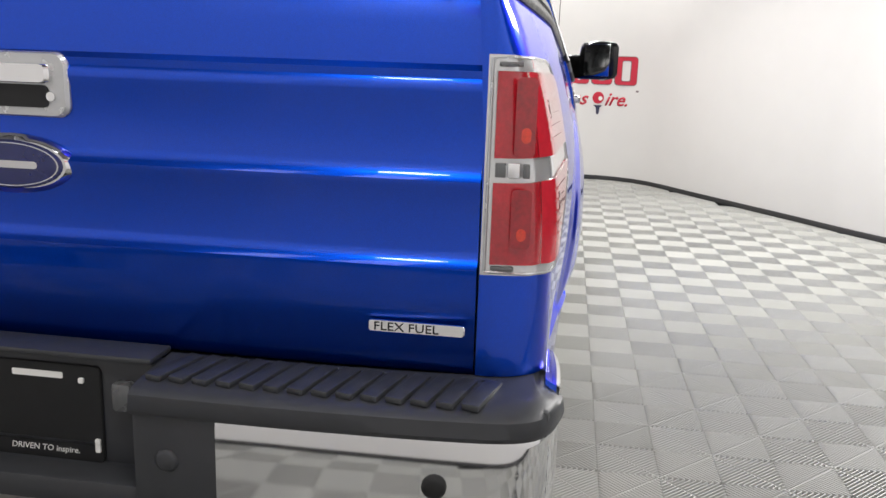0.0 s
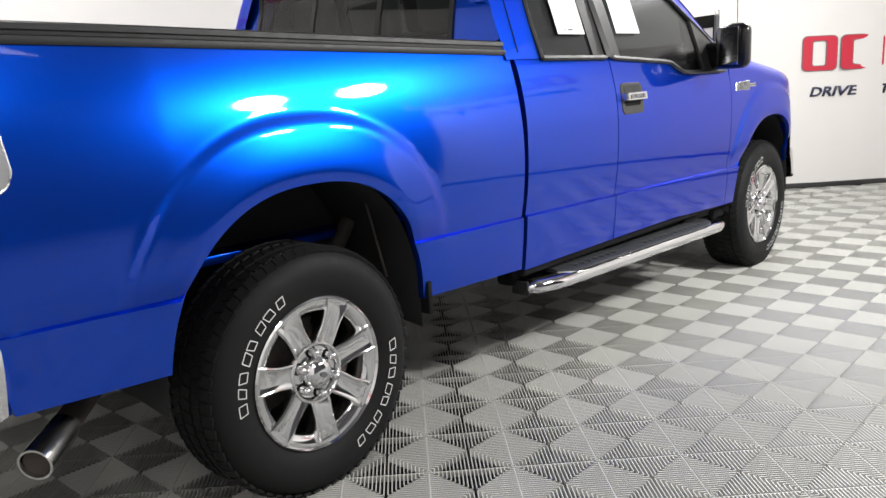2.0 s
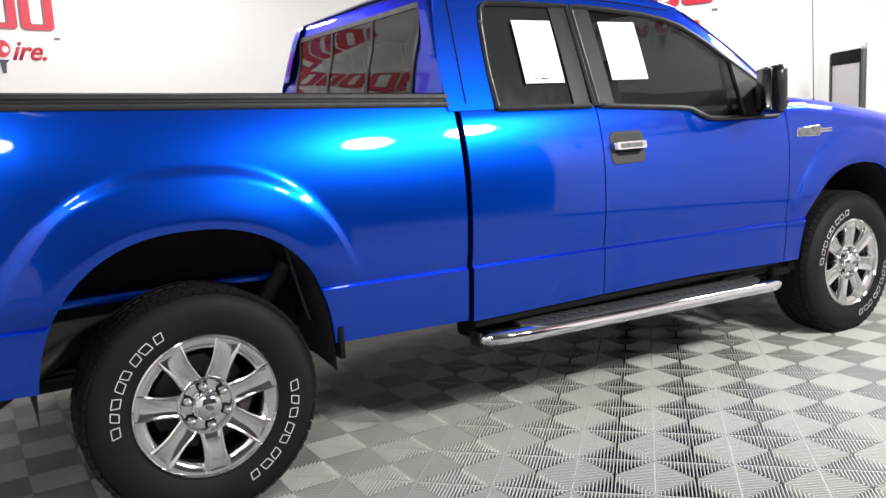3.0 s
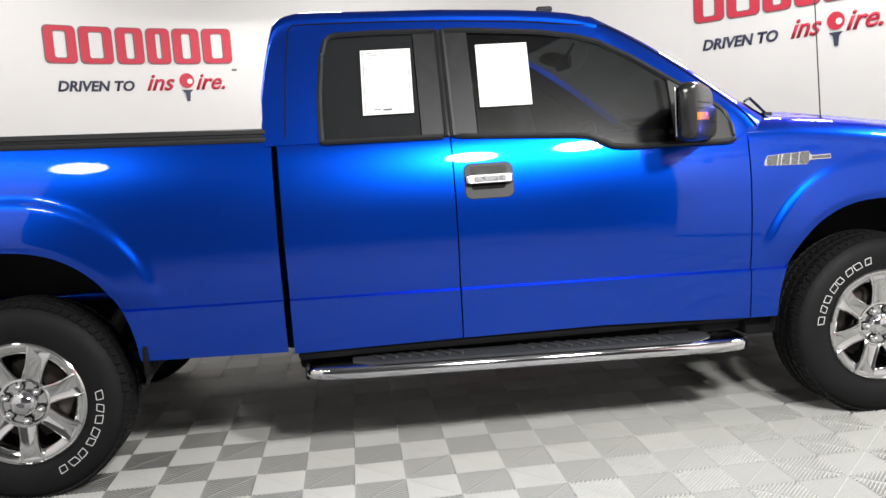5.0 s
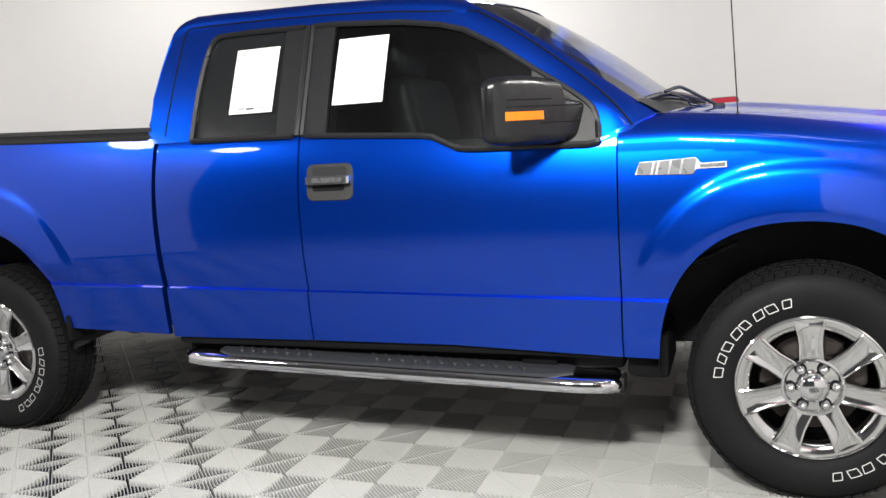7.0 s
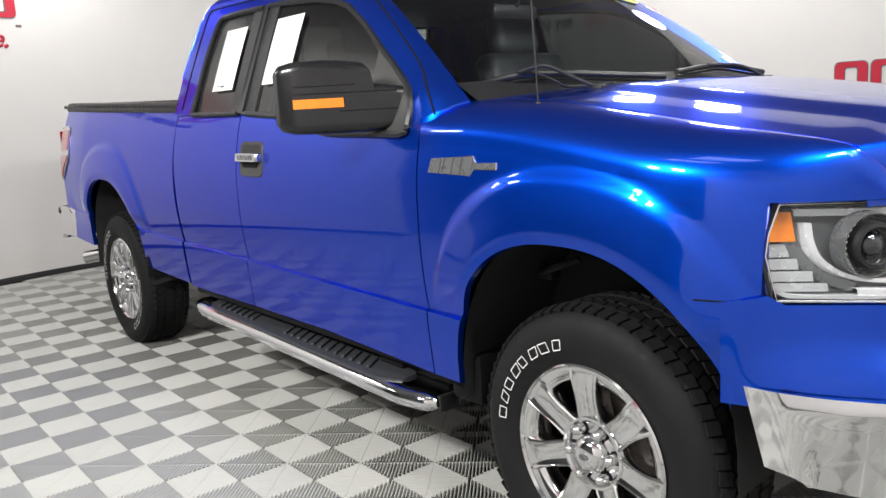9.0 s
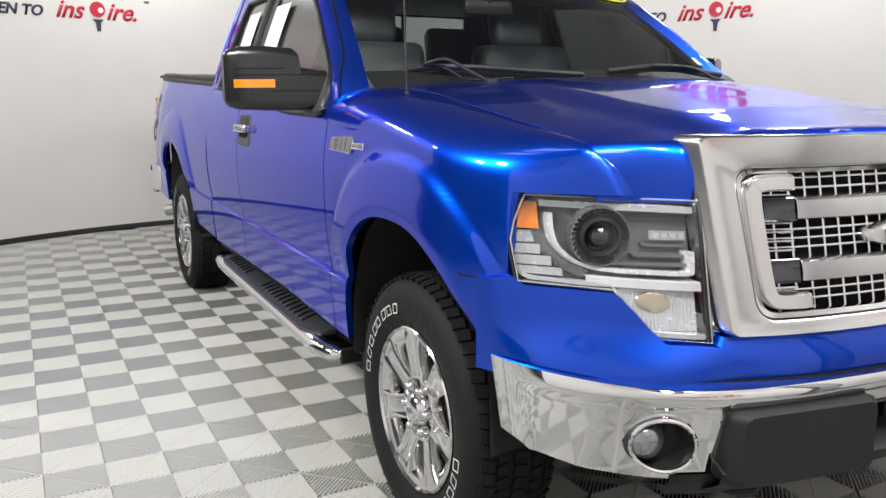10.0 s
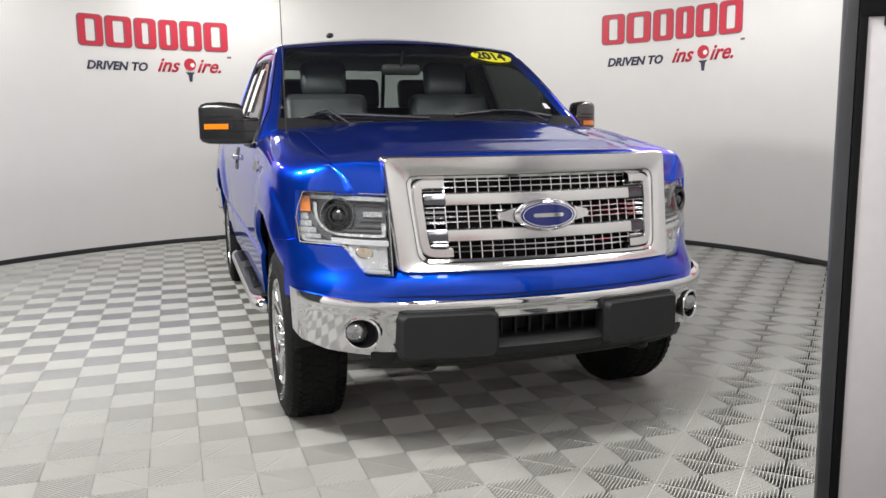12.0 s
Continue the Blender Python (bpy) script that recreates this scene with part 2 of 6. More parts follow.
def tube(bm, pts, r, n=12, cap=True):
    pts = [Vector(p) for p in pts]
    rows = []
    for i, p in enumerate(pts):
        d = (pts[min(i + 1, len(pts) - 1)] - pts[max(i - 1, 0)]).normalized()
        up = Vector((0, 0, 1)) if abs(d.z) < 0.9 else Vector((1, 0, 0))
        u = d.cross(up).normalized()
        w = u.cross(d)
        rr = r[i] if isinstance(r, (list, tuple)) else r
        rows.append([p + rr * (math.cos(a) * u + math.sin(a) * w) for a in (2 * math.pi * k / n for k in range(n))])
    vs = [[bm.verts.new(p) for p in row] for row in rows]
    for a, b in zip(vs, vs[1:]):
        for k in range(n):
            bm.faces.new((a[k], a[(k + 1) % n], b[(k + 1) % n], b[k]))
    if cap:
        bm.faces.new(vs[0][::-1])
        bm.faces.new(vs[-1])
    return bm


def lathe(bm, profile, n=48, c=(0, 0, 0)):
    """Turn (radius, y) round the y axis through c."""
    rows = [[Vector(c) + Vector((r * math.cos(a), y, r * math.sin(a))) for a in (2 * math.pi * k / n for k in range(n))] for r, y in profile]
    vs = [[bm.verts.new(p) for p in row] for row in rows]
    for a, b in zip(vs, vs[1:]):
        for k in range(n):
            bm.faces.new((a[k], a[(k + 1) % n], b[(k + 1) % n], b[k]))
    return bm


def slab(bm, outline, place, depth, inset=0.0):
    """A plate with the flat outline [(u, v)], put into space by place(u, v, w), w from 0 to depth, with a narrowed front edge."""
    cu = sum(p[0] for p in outline) / len(outline)
    cv = sum(p[1] for p in outline) / len(outline)

    def ring(k, w):
        out = []
        for u, v in outline:
            d = math.hypot(u - cu, v - cv) or 1
            f = max(0.0, (d - k) / d)
            out.append(bm.verts.new(place(cu + (u - cu) * f, cv + (v - cv) * f, w)))
        return out

    rings = [ring(0, 0), ring(0, depth - inset), ring(inset, depth)] if inset else [ring(0, 0), ring(0, depth)]
    n = len(outline)
    for a, b in zip(rings, rings[1:]):
        for i in range(n):
            bm.faces.new((a[i], a[(i + 1) % n], b[(i + 1) % n], b[i]))
    bm.faces.new(rings[-1])
    bm.faces.new(rings[0][::-1])
    return bm


def rounded(w, h, r, n=5, cu=0.0, cv=0.0):
    """The outline of a rectangle with rounded corners."""
    out = []
    for sx, sy, a0 in ((1, 1, 0), (-1, 1, 90), (-1, -1, 180), (1, -1, 270)):
        for i in range(n + 1):
            a = radians(a0 + 90 * i / n)
            out.append((cu + sx * (w / 2 - r) + r * math.cos(a), cv + sy * (h / 2 - r) + r * math.sin(a)))
    return out


def ramp(x, pts):
    return float(np.interp(x, [p[0] for p in pts], [p[1] for p in pts]))


def even(a, b, n):
    return [a + (b - a) * i / n for i in range(n + 1)]


def smooth01(a, b, x):
    t = min(1.0, max(0.0, (x - a) / (b - a)))
    return t * t * (3 - 2 * t)


def spline(pts, n):
    """Catmull-Rom through pts, n steps a span."""
    P = [np.array(p, float) for p in pts]
    P = [2 * P[0] - P[1]] + P + [2 * P[-1] - P[-2]]
    out = []
    for i in range(1, len(P) - 2):
        for k in range(n):
            t = k / n
            a, b, c, d = P[i - 1:i + 3]
            out.append(0.5 * (2 * b + (c - a) * t + (2 * a - 5 * b + 4 * c - d) * t * t + (3 * b - a - 3 * c + d) * t ** 3))
    out.append(P[-2])
    return out



# ---- the round room ----
WALL = [(-180, 4.42), (-165, 4.42), (-150, 4.42), (-135, 4.45), (-120, 4.55), (-100, 4.75), (-75, 4.80), (-58, 4.78), (-47.1, 4.85), (-38.8, 5.07), (-30.7, 5.41),
        (-23.8, 5.84), (-17.9, 6.34), (-14.5, 6.50), (-11, 6.52), (-8, 6.42), (-5.5, 6.18), (-3, 5.80), (1, 5.42), (5, 5.20), (9, 5.00), (14, 4.74), (20, 4.52), (28, 4.43),
        (36, 4.42), (60, 4.42), (90, 4.42), (130, 4.42), (160, 4.42), (180, 4.42)]
WALL_RING = spline(WALL, 6)
OPENING = (-122, -58)


def wall_at(deg, z=0.0, inset=0.0):
    a = (deg + 180) % 360 - 180
    r = float(np.interp(a, [p[0] for p in WALL_RING], [p[1] for p in WALL_RING])) - inset
    return Vector((ROOM[0] + r * math.cos(radians(a)), ROOM[1] + r * math.sin(radians(a)), z))


def build_room():
    angles = [-180 + 2 * i for i in range(180)]
    around = [OPENING[1] + 2 * i for i in range(int((360 - OPENING[1] + OPENING[0]) / 2) + 1)]
    rows = [[wall_at(a, z, ins) for a in around] for z, ins in ((0, 0), (CEILING, 0), (CEILING, -0.12), (0, -0.12), (0, 0))]
    bm = sheet(rows)
    bmesh.ops.holes_fill(bm, edges=[e for e in bm.edges if e.is_boundary], sides=0)
    tagged(part("wall_round", bm, WALLMAT), "curved seamless white painted studio wall", kind="structure")
    rows = [[wall_at(a, z, ins) for a in around] for z, ins in ((0, 0.0), (0.05, 0.0), (0.05, 0.014), (0.045, 0.018), (0.0, 0.018), (0, 0))]
    tagged(part("baseboard", sheet(rows), BASEMAT), "thin black skirting along the round wall", kind="structure")
    # unseen hall outside the opening, added so the truck's side mirrors something darker
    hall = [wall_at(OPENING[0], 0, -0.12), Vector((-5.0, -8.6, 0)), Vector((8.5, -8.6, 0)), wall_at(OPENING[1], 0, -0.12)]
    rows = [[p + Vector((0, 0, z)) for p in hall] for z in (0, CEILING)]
    tagged(part("wall_hall", lip(sheet(rows), (0, 0, 0.001)), HALLMAT, smooth=False), "unseen grey hall wall, added to darken reflections", kind="structure")
    for z, name, lab in ((-0.006, "floor_hall", "unseen grey hall floor, added to darken reflections"), (CEILING, "ceiling_hall", "unseen grey hall ceiling, added to darken reflections")):
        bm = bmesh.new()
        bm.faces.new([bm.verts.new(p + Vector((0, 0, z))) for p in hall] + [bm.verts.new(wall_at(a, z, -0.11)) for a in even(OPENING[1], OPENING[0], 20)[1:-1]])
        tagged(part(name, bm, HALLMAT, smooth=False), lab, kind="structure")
    bm = bmesh.new()
    for z in (CEILING + 0.001, CEILING + 0.1):
        bm.faces.new([bm.verts.new(wall_at(a, z, -0.2)) for a in angles])
    tagged(part("ceiling", bm, CEILMAT, smooth=False), "plain grey ceiling over the studio", kind="structure")


def logo(deg, height):
    """Wall lettering, its left end at deg: the name as six plain red shapes with grey edges, and the slogan under it."""
    width = 1.73
    r = (wall_at(deg - 11) - Vector((*ROOM, 0))).length
    sign = new("wall_lettering")
    sign.location = wall_at(deg - math.degrees(width / 2 / r), 0)
    tagged(sign, "red and navy raised lettering with slogan on the white wall", "wall sign", "wall lettering")
    inv = Matrix.Translation(-sign.location)

    def place(u, v, w):
        return inv @ wall_at(deg - math.degrees(u / r), height + v, 0.001 + w)

    def piece(name, outline, material, depth=0.008):
        part(name, slab(bmesh.new(), outline, place, depth), material, sign, smooth=False)

    def ring(name, cu, w, h, t, grow, material, depth):
        """A rounded frame with a stroke t wide."""
        outer = rounded(w + 2 * grow, h + 2 * grow, 0.045, 5, cu, 0.165)
        hole = rounded(w - 2 * t - 2 * grow, h - 0.68 * t - 2 * grow - 0.03, 0.02, 5, cu, 0.165)
        rows = [[place(u, v, d) for u, v in line] for line, d in ((outer, 0.0), (outer, depth), (hole, depth), (hole, 0.0))]
        part(name, sheet(rows, close=True), material, sign, smooth=False)

    for a, b in ((0.0, 0.165), (0.178, 0.352), (0.368, 0.515), (0.53, 0.66), (0.672, 0.822), (0.835, 1.0)):
        cu, w = width * (a + b) / 2, width * (b - a)
        ring("name_shape", cu, w - 0.012, 0.33, 0.078, 0.0, LOGO_RED, 0.010)
        ring("shape_edge", cu - 0.004, w - 0.012, 0.33, 0.078, 0.007, LOGO_SHADE, 0.006)
    for text, material, u0, size, shear, wide in (("DRIVEN TO", LOGO_NAVY, 0.07, 0.130, 0.22, 1.02), ("ins", LOGO_RED, 0.87, 0.225, 0.4, 1.0), ("ire.", LOGO_RED, 1.335, 0.225, 0.4, 1.0)):
        words(text, size, shear, material, sign, lambda x, y, w, u0=u0, wide=wide: place(u0 + x * wide, -0.252 + y, w), 0.006, bold=0.004)
    piece("ball", [(1.262 + 0.070 * math.cos(radians(a)), -0.165 + 0.072 * math.sin(radians(a))) for a in range(0, 360, 15)], LOGO_RED)
    piece("ball_shine", [(1.290 + 0.026 * math.cos(radians(a)), -0.172 + 0.026 * math.sin(radians(a))) for a in range(0, 360, 24)], PAPER, 0.010)
    piece("tee", [(1.205, -0.255), (1.315, -0.255), (1.287, -0.285), (1.278, -0.365), (1.250, -0.365), (1.240, -0.285)], LOGO_NAVY)
    piece("trade_mark", rounded(0.05, 0.022, 0.004, 2, 1.735, -0.07), LOGO_SHADE, 0.003)


def words(text, size, shear, material, parent, place, depth, name="lettering", bold=0.0):
    """Lettering as a mesh of its own, laid on a surface by place(x, y, w)."""
    cu = bpy.data.curves.new(name, "FONT")
    cu.body, cu.size, cu.shear, cu.resolution_u, cu.offset = text, size, shear, 3, bold
    cu.fill_mode = "FRONT"
    tmp = bpy.data.objects.new(name, cu)
    scene.collection.objects.link(tmp)
    bpy.context.view_layer.update()
    me = bpy.data.meshes.new_from_object(tmp.evaluated_get(bpy.context.evaluated_depsgraph_get()))
    bpy.data.objects.remove(tmp)
    bm = bmesh.new()
    bm.from_mesh(me)
    out = bmesh.ops.extrude_face_region(bm, geom=bm.faces[:])["geom"]
    top = {g for g in out if isinstance(g, bmesh.types.BMVert)}
    for v in bm.verts:
        v.co = place(v.co.x, v.co.y, depth if v in top else 0.0)
    return part(name, bm, material, parent, smooth=False)


build_room()
for deg, high in ((127.9, 2.28), (44.4, 2.28), (-148.6, 2.28), (-39.6, 2.28), (-0.5, 1.17), (85.6, 1.17)):
    logo(deg, high)

# ---- the pickup truck: x runs to its nose, its right side lies at negative y ----
truck = tagged(new("pickup_truck"), "metallic blue extended-cab pickup truck on the chequered floor", "pickup truck")
AXLE_R, AXLE_F, HUB_Z = 0.0, 3.67, 0.395


def crease(x):
    return 0.752 - 0.0165 * x


def arch(x, c, z0, a, b, e=2.35):
    d = abs(x - c) / a
    return z0 + b * (1 - d ** e) ** (1 / e) if d < 1 else 0.0


def rear_arch(x):
    return arch(x, -0.015, 0.46, 0.495, 0.55)


def front_arch(x):
    return arch(x, 3.635, 0.44, 0.465, 0.53)


def flare(x, z):
    """How far the wheel-arch lips stand out from the side."""
    best = 0.0
    for c, z0, ai, bi, ao, bo in ((-0.015, 0.46, 0.495, 0.55, 0.66, 0.765), (3.635, 0.44, 0.465, 0.53, 0.60, 0.73)):
        dx, dz = abs(x - c), max(0.0, z - z0)
        e = 2.35
        k_in = ((dx / ai) ** e + (dz / bi) ** e) ** (1 / e)
        k_out = ((dx / ao) ** e + (dz / bo) ** e) ** (1 / e)
        if k_out < 1:
            step = smooth01(1.0, 0.94, k_out)
            roll = 1 - 0.25 * smooth01(1.06, 1.0, k_in)
            fade = smooth01(0.70, 0.84, z)
            best = max(best, (0.011 * step + 0.016 * smooth01(1.0, 0.72, k_out)) * roll * fade)
    return best


def side(x, z):
    """Half the truck's width at (x, z), wheel arches included."""
    zc = crease(x)
    if z < zc:
        y = 0.972 + 0.011 * smooth01(zc, zc - 0.006, z) * smooth01(-0.98, -0.88, x) - 0.16 * max(0.0, zc - 0.006 - z) ** 1.4
    else:
        y = 0.996 - 0.024 * smooth01(-1.05, -0.8, x) * (max(0.0, 0.98 - z) / (0.98 - zc)) ** 2 - (0.46 * max(0.0, z - 0.98) ** 2 if x < 1.07 else 0.54 * max(0.0, z - 1.03) ** 2)
    if z > 1.31 and x > 1.07:
        y -= 2.0 * (z - 1.31) ** 2
    if x < -0.45:
        y -= 0.036 * ((-0.45 - x) / 0.55) ** 1.3 * smooth01(0.5, 0.75, z)
    if x < -1.06:
        d = min(1.0, (-1.06 - x) / 0.088)
        e = min(0.836, y - 0.01)
        y = e + (y - e) * max(0.0, 1 - d ** 2.3) ** (1 / 2.3)
    if x > 3.85:
        y -= 0.78 * (x - 3.85) ** 2
    return y + flare(x, z)


def side_panel(xs, levels, low, high, extra=None):
    """A body-side sheet over columns xs; its edges follow low(x) and high(x)."""
    rows = []
    for x in xs:
        lo, hi = low(x), high(x)
        col = []
        for z in levels_for(x, levels):
            zz = min(max(z, lo), hi)
            col.append(Vector((x, -side(x, zz), zz)))
        rows.append(col)
    return lip(sheet(rows), (0, 0.022, 0))


def levels_for(x_mid, top):
    zc = crease(x_mid)
    zs = even(0.40, zc - 0.02, 12) + [zc - 0.010, zc - 0.006, zc - 0.003, zc, zc + 0.015, zc + 0.03] + even(zc + 0.05, top, 46)
    return zs


def dense(a, b, n, marks=(), w=0.03, m=10):
    xs = set(even(a, b, n))
    for q in marks:
        xs |= {v for v in even(q - w, q + w, m) if a < v < b}
    return sorted(xs)


# bed sides
bed_low = lambda x: max(rear_arch(x), ramp(x, [(-1.15, 0.780), (-1.0, 0.776), (-0.955, 0.765), (-0.925, 0.70), (-0.905, 0.575), (-0.52, 0.555), (0.5, 0.53), (1.06, 0.515)]))
xs = dense(-1.147, 1.062, 130, (-0.51, 0.48, -0.93, -1.12), 0.03, 20)
rows = []
for x in xs:
    lo = bed_low(x)
    hi = 1.408 - 0.03 * x
    col = [Vector((x, -side(x, min(max(z, lo), hi)), min(max(z, lo), hi))) for z in levels_for(x, 1.44)]
    rows.append(col)
bed_side = part("bed_side", lip(sheet(rows), (0, 0.025, 0)), BLUE, truck, "blue bed side with a flared wheel arch")
mirrored(bed_side)

# black rail caps and the soft cover over the bed
bm = bmesh.new()
prof = [(0.944, 1.364), (0.947, 1.374), (0.944, 1.384), (0.934, 1.388), (0.934, 1.396), (0.938, 1.400), (0.934, 1.414), (0.915, 1.420), (0.86, 1.420), (0.86, 1.365)]
rows = [[Vector((x, -(y - 0.944 + 0.004 + side(x, 1.40 - 0.03 * x)), z + 0.036 - 0.03 * x)) for y, z in prof] for x in dense(-1.146, 1.045, 40, (-1.12,), 0.03, 12)]
rail = part("bed_rail", lip(sheet(rows), (0, 0.01, 0)), BLACK, truck, "black plastic bed rail cap")
mirrored(rail)
bm = bmesh.new()
box(bm, (-0.05, 0, 1.43), (2.13, 1.76, 0.022), 0.008)
for i in range(5):
    box(bm, (-0.9 + 0.43 * i, 0, 1.443), (0.03, 1.70, 0.012), 0.004)
box(bm, (1.0, 0, 1.425), (0.07, 1.74, 0.03), 0.01)
bmesh.ops.rotate(bm, verts=bm.verts[:], cent=(-0.05, 0, 1.43), matrix=Matrix.Rotation(0.03, 3, "Y"))
part("bed_cover", bm, BLACK, truck, "black soft cover over the load bed")
bm = bmesh.new()
box(bm, (-0.05, 0, 0.76), (2.14, 1.30, 0.03), 0.005)
box(bm, (1.04, 0, 1.08), (0.03, 1.72, 0.62), 0.006)
part("bed_floor", bm, BLUE, truck, "painted load bed floor and bulkhead")

# doors below the windows
belt = [(1.07, 1.352), (1.25, 1.350), (1.8, 1.343), (2.30, 1.315), (2.36, 1.308), (2.46, 1.262), (2.52, 1.255), (2.95, 1.250), (3.03, 1.265), (3.06, 1.35)]
belt_z = lambda x: ramp(x, belt)
sill = lambda x: max(front_arch(x), ramp(x, [(1.08, 0.505), (1.78, 0.51), (2.4, 0.51), (3.05, 0.485), (3.2, 0.483)]))
rear_door = part("rear_door", side_panel(dense(1.088, 1.783, 40), 1.37, sill, belt_z), BLUE, truck, "blue rear access door")
front_door = part("front_door", side_panel(dense(1.789, 3.043, 80, (2.41, 3.03)), 1.37, sill, belt_z), BLUE, truck, "blue front door")

# front wing
SEAM = [(3.04, 1.350), (3.25, 1.348), (3.46, 1.330), (3.60, 1.311), (3.78, 1.284), (3.95, 1.258), (4.10, 1.238), (4.20, 1.224), (4.255, 1.212)]
wing_top = lambda x: ramp(x, SEAM + [(4.275, 1.202), (4.295, 1.182), (4.31, 1.162), (4.325, 1.13), (4.335, 1.100)])
wing_low = lambda x: max(front_arch(x), ramp(x, [(3.04, 0.485), (3.2, 0.483), (4.0, 0.40), (4.085, 0.62), (4.09, 0.885), (4.143, 0.885), (4.150, 1.098), (4.36, 1.098)]))


rows = []
for x in dense(3.049, 4.335, 100, (3.17, 4.09, 4.147, 4.31), 0.03, 14):
    lo, zt = wing_low(x), wing_top(x)
    zs = max(lo, min(zt - 0.005, max(zt - 0.125, 1.09)))
    ys = side(x, zs) - 1.3 * max(0.0, x - 4.12) ** 2
    seam = min(0.79, ys - 0.03)
    col = []
    for z in levels_for(x, 1.36):
        zz = min(max(z, lo), zs)
        col.append(Vector((x, -(side(x, zz) - 1.3 * max(0.0, x - 4.12) ** 2), zz)))
    for i in range(1, 13):
        a = math.pi / 2 * i / 12
        col.append(Vector((x, -(seam + (ys - seam) * math.cos(a) ** 0.9), zs + (zt - zs) * math.sin(a) ** 0.9)))
    rows.append(col)
wing = part("front_wing", lip(sheet(rows), (0, 0.022, -0.004)), BLUE, truck, "blue front wing with a flared wheel arch")
mirrored(wing)

# bonnet
def hood_z(x, y):
    u = min(1.0, abs(y) / 0.79)
    crown = ramp(x, [(3.2, 0.028), (3.7, 0.040), (4.1, 0.045), (4.5, 0.055)])
    dome = 0.016 * smooth01(0.58, 0.44, abs(y)) * smooth01(3.25, 3.5, x)
    base = ramp(x, SEAM + [(4.36, 1.194), (4.5, 1.170)])
    return base + crown * (1 - u ** 2.6) + dome


rows = []
for y in sorted(set(even(-0.787, 0.787, 60)) | {-0.62, -0.60, 0.60, 0.62}):
    ay = abs(y)
    edge = min(0.787, side(4.33, 1.0) - 0.04)
    x0 = 3.20 + 0.13 * (1 - (ay / 0.79) ** 2)
    x1 = ramp(ay, [(0, 4.455), (0.3, 4.435), (0.6, 4.355), (0.70, 4.305), (0.79, 4.255)])
    zf = hood_z(x1, y)
    col = [Vector((x, y, hood_z(x, y))) for x in even(x0, x1, 40)]
    drop = 1.215 if ay < 0.61 else 1.102
    for k in even(0, 1, 8)[1:]:
        a = math.pi / 2 * k
        col.append(Vector((x1 + (0.072 - 0.034 * smooth01(0.60, 0.72, ay)) * math.sin(a) ** 0.85, y, zf + (min(drop, zf) - zf) * (1 - math.cos(a)) ** 1.1)))
    rows.append(col)
part("bonnet", lip(sheet(rows), (0, 0, -0.02)), BLUE, truck, "blue bonnet with a raised centre")

# cab above the belt
def glass_y(z):
    return 0.945 - 0.36 * (z - 1.34) - 0.10 * max(0.0, z - 1.5) ** 2


roof_edge = [(1.02, 1.45), (1.035, 1.58), (1.058, 1.72), (1.075, 1.80), (1.090, 1.852), (1.110, 1.876), (1.14, 1.892), (1.19, 1.904), (1.30, 1.904), (1.53, 1.898), (1.79, 1.892),
             (2.10, 1.876), (2.25, 1.863), (2.36, 1.848), (2.44, 1.828), (2.47, 1.818)]
roof_z = lambda x: ramp(x, roof_edge)
pane_top = [(1.262, 1.36), (1.268, 1.55), (1.285, 1.70), (1.305, 1.775), (1.335, 1.800), (1.5, 1.803), (1.9, 1.795), (2.2, 1.772), (2.36, 1.745), (2.46, 1.715), (2.60, 1.637), (2.74, 1.541), (2.84, 1.476), (2.91, 1.427), (2.945, 1.399), (2.964, 1.378), (2.975, 1.354), (2.980, 1.325), (2.983, 1.262)]
pane_z = lambda x: ramp(x, pane_top)

rows = []
for x in dense(1.035, 2.466, 70, (1.28, 1.14), 0.05, 16):
    lo = 1.352 if x < 1.262 else pane_z(x)
    hi = roof_z(x)
    zs = max(lo, hi - 0.052)
    col = [Vector((x, -glass_y(z), z)) for z in even(min(lo, zs), zs, 14)]
    ys = glass_y(zs)
    rail = ys - 0.062
    for a in even(0, math.pi / 2, 8)[1:]:
        col.append((rail + (ys - rail) * math.cos(a), zs + (hi - zs) * math.sin(a)))
    crown = 0.062 * smooth01(1.08, 1.40, x) - 0.030 * smooth01(1.9, 2.44, x)
    for k in even(0, 1, 14)[1:]:
        y = rail * (1 - k) if x > 1.115 else rail - 0.05 * k
        col.append((y, hi + crown * (1 - (y / rail) ** 1.8)))
    nose_out = smooth01(1.9, 2.44, x)
    col = [q if isinstance(q, Vector) else Vector((x + 0.10 * max(0.0, 1 - (q[0] / 0.72) ** 2) * nose_out, -q[0], q[1])) for q in col]
    rows.append(col)
roof = part("roof", sheet(rows), BLUE, truck, "blue cab roof and rear pillars")
mirrored(roof)
# roof antenna
bm = bmesh.new()
box(bm, (2.33, -0.42, 1.915), (0.075, 0.036, 0.026), 0.010)
part("roof_antenna", bm, BLACK, truck, "small black roof antenna")

# windscreen pillars
outer = spline([(2.44, -0.80, 1.725), (2.60, -0.835, 1.640), (2.74, -0.868, 1.545), (2.90, -0.908, 1.437), (2.966, -0.930, 1.378), (2.984, -0.966, 1.258)], 8)
mid = spline([(2.455, -0.765, 1.792), (2.625, -0.795, 1.692), (2.79, -0.835, 1.575), (2.945, -0.872, 1.453), (3.035, -0.921, 1.368), (3.09, -0.945, 1.300)], 8)
inner = spline([(2.44, -0.715, 1.832), (2.63, -0.755, 1.725), (2.825, -0.795, 1.598), (2.99, -0.828, 1.477), (3.09, -0.850, 1.404), (3.17, -0.868, 1.345)], 8)
rows = []
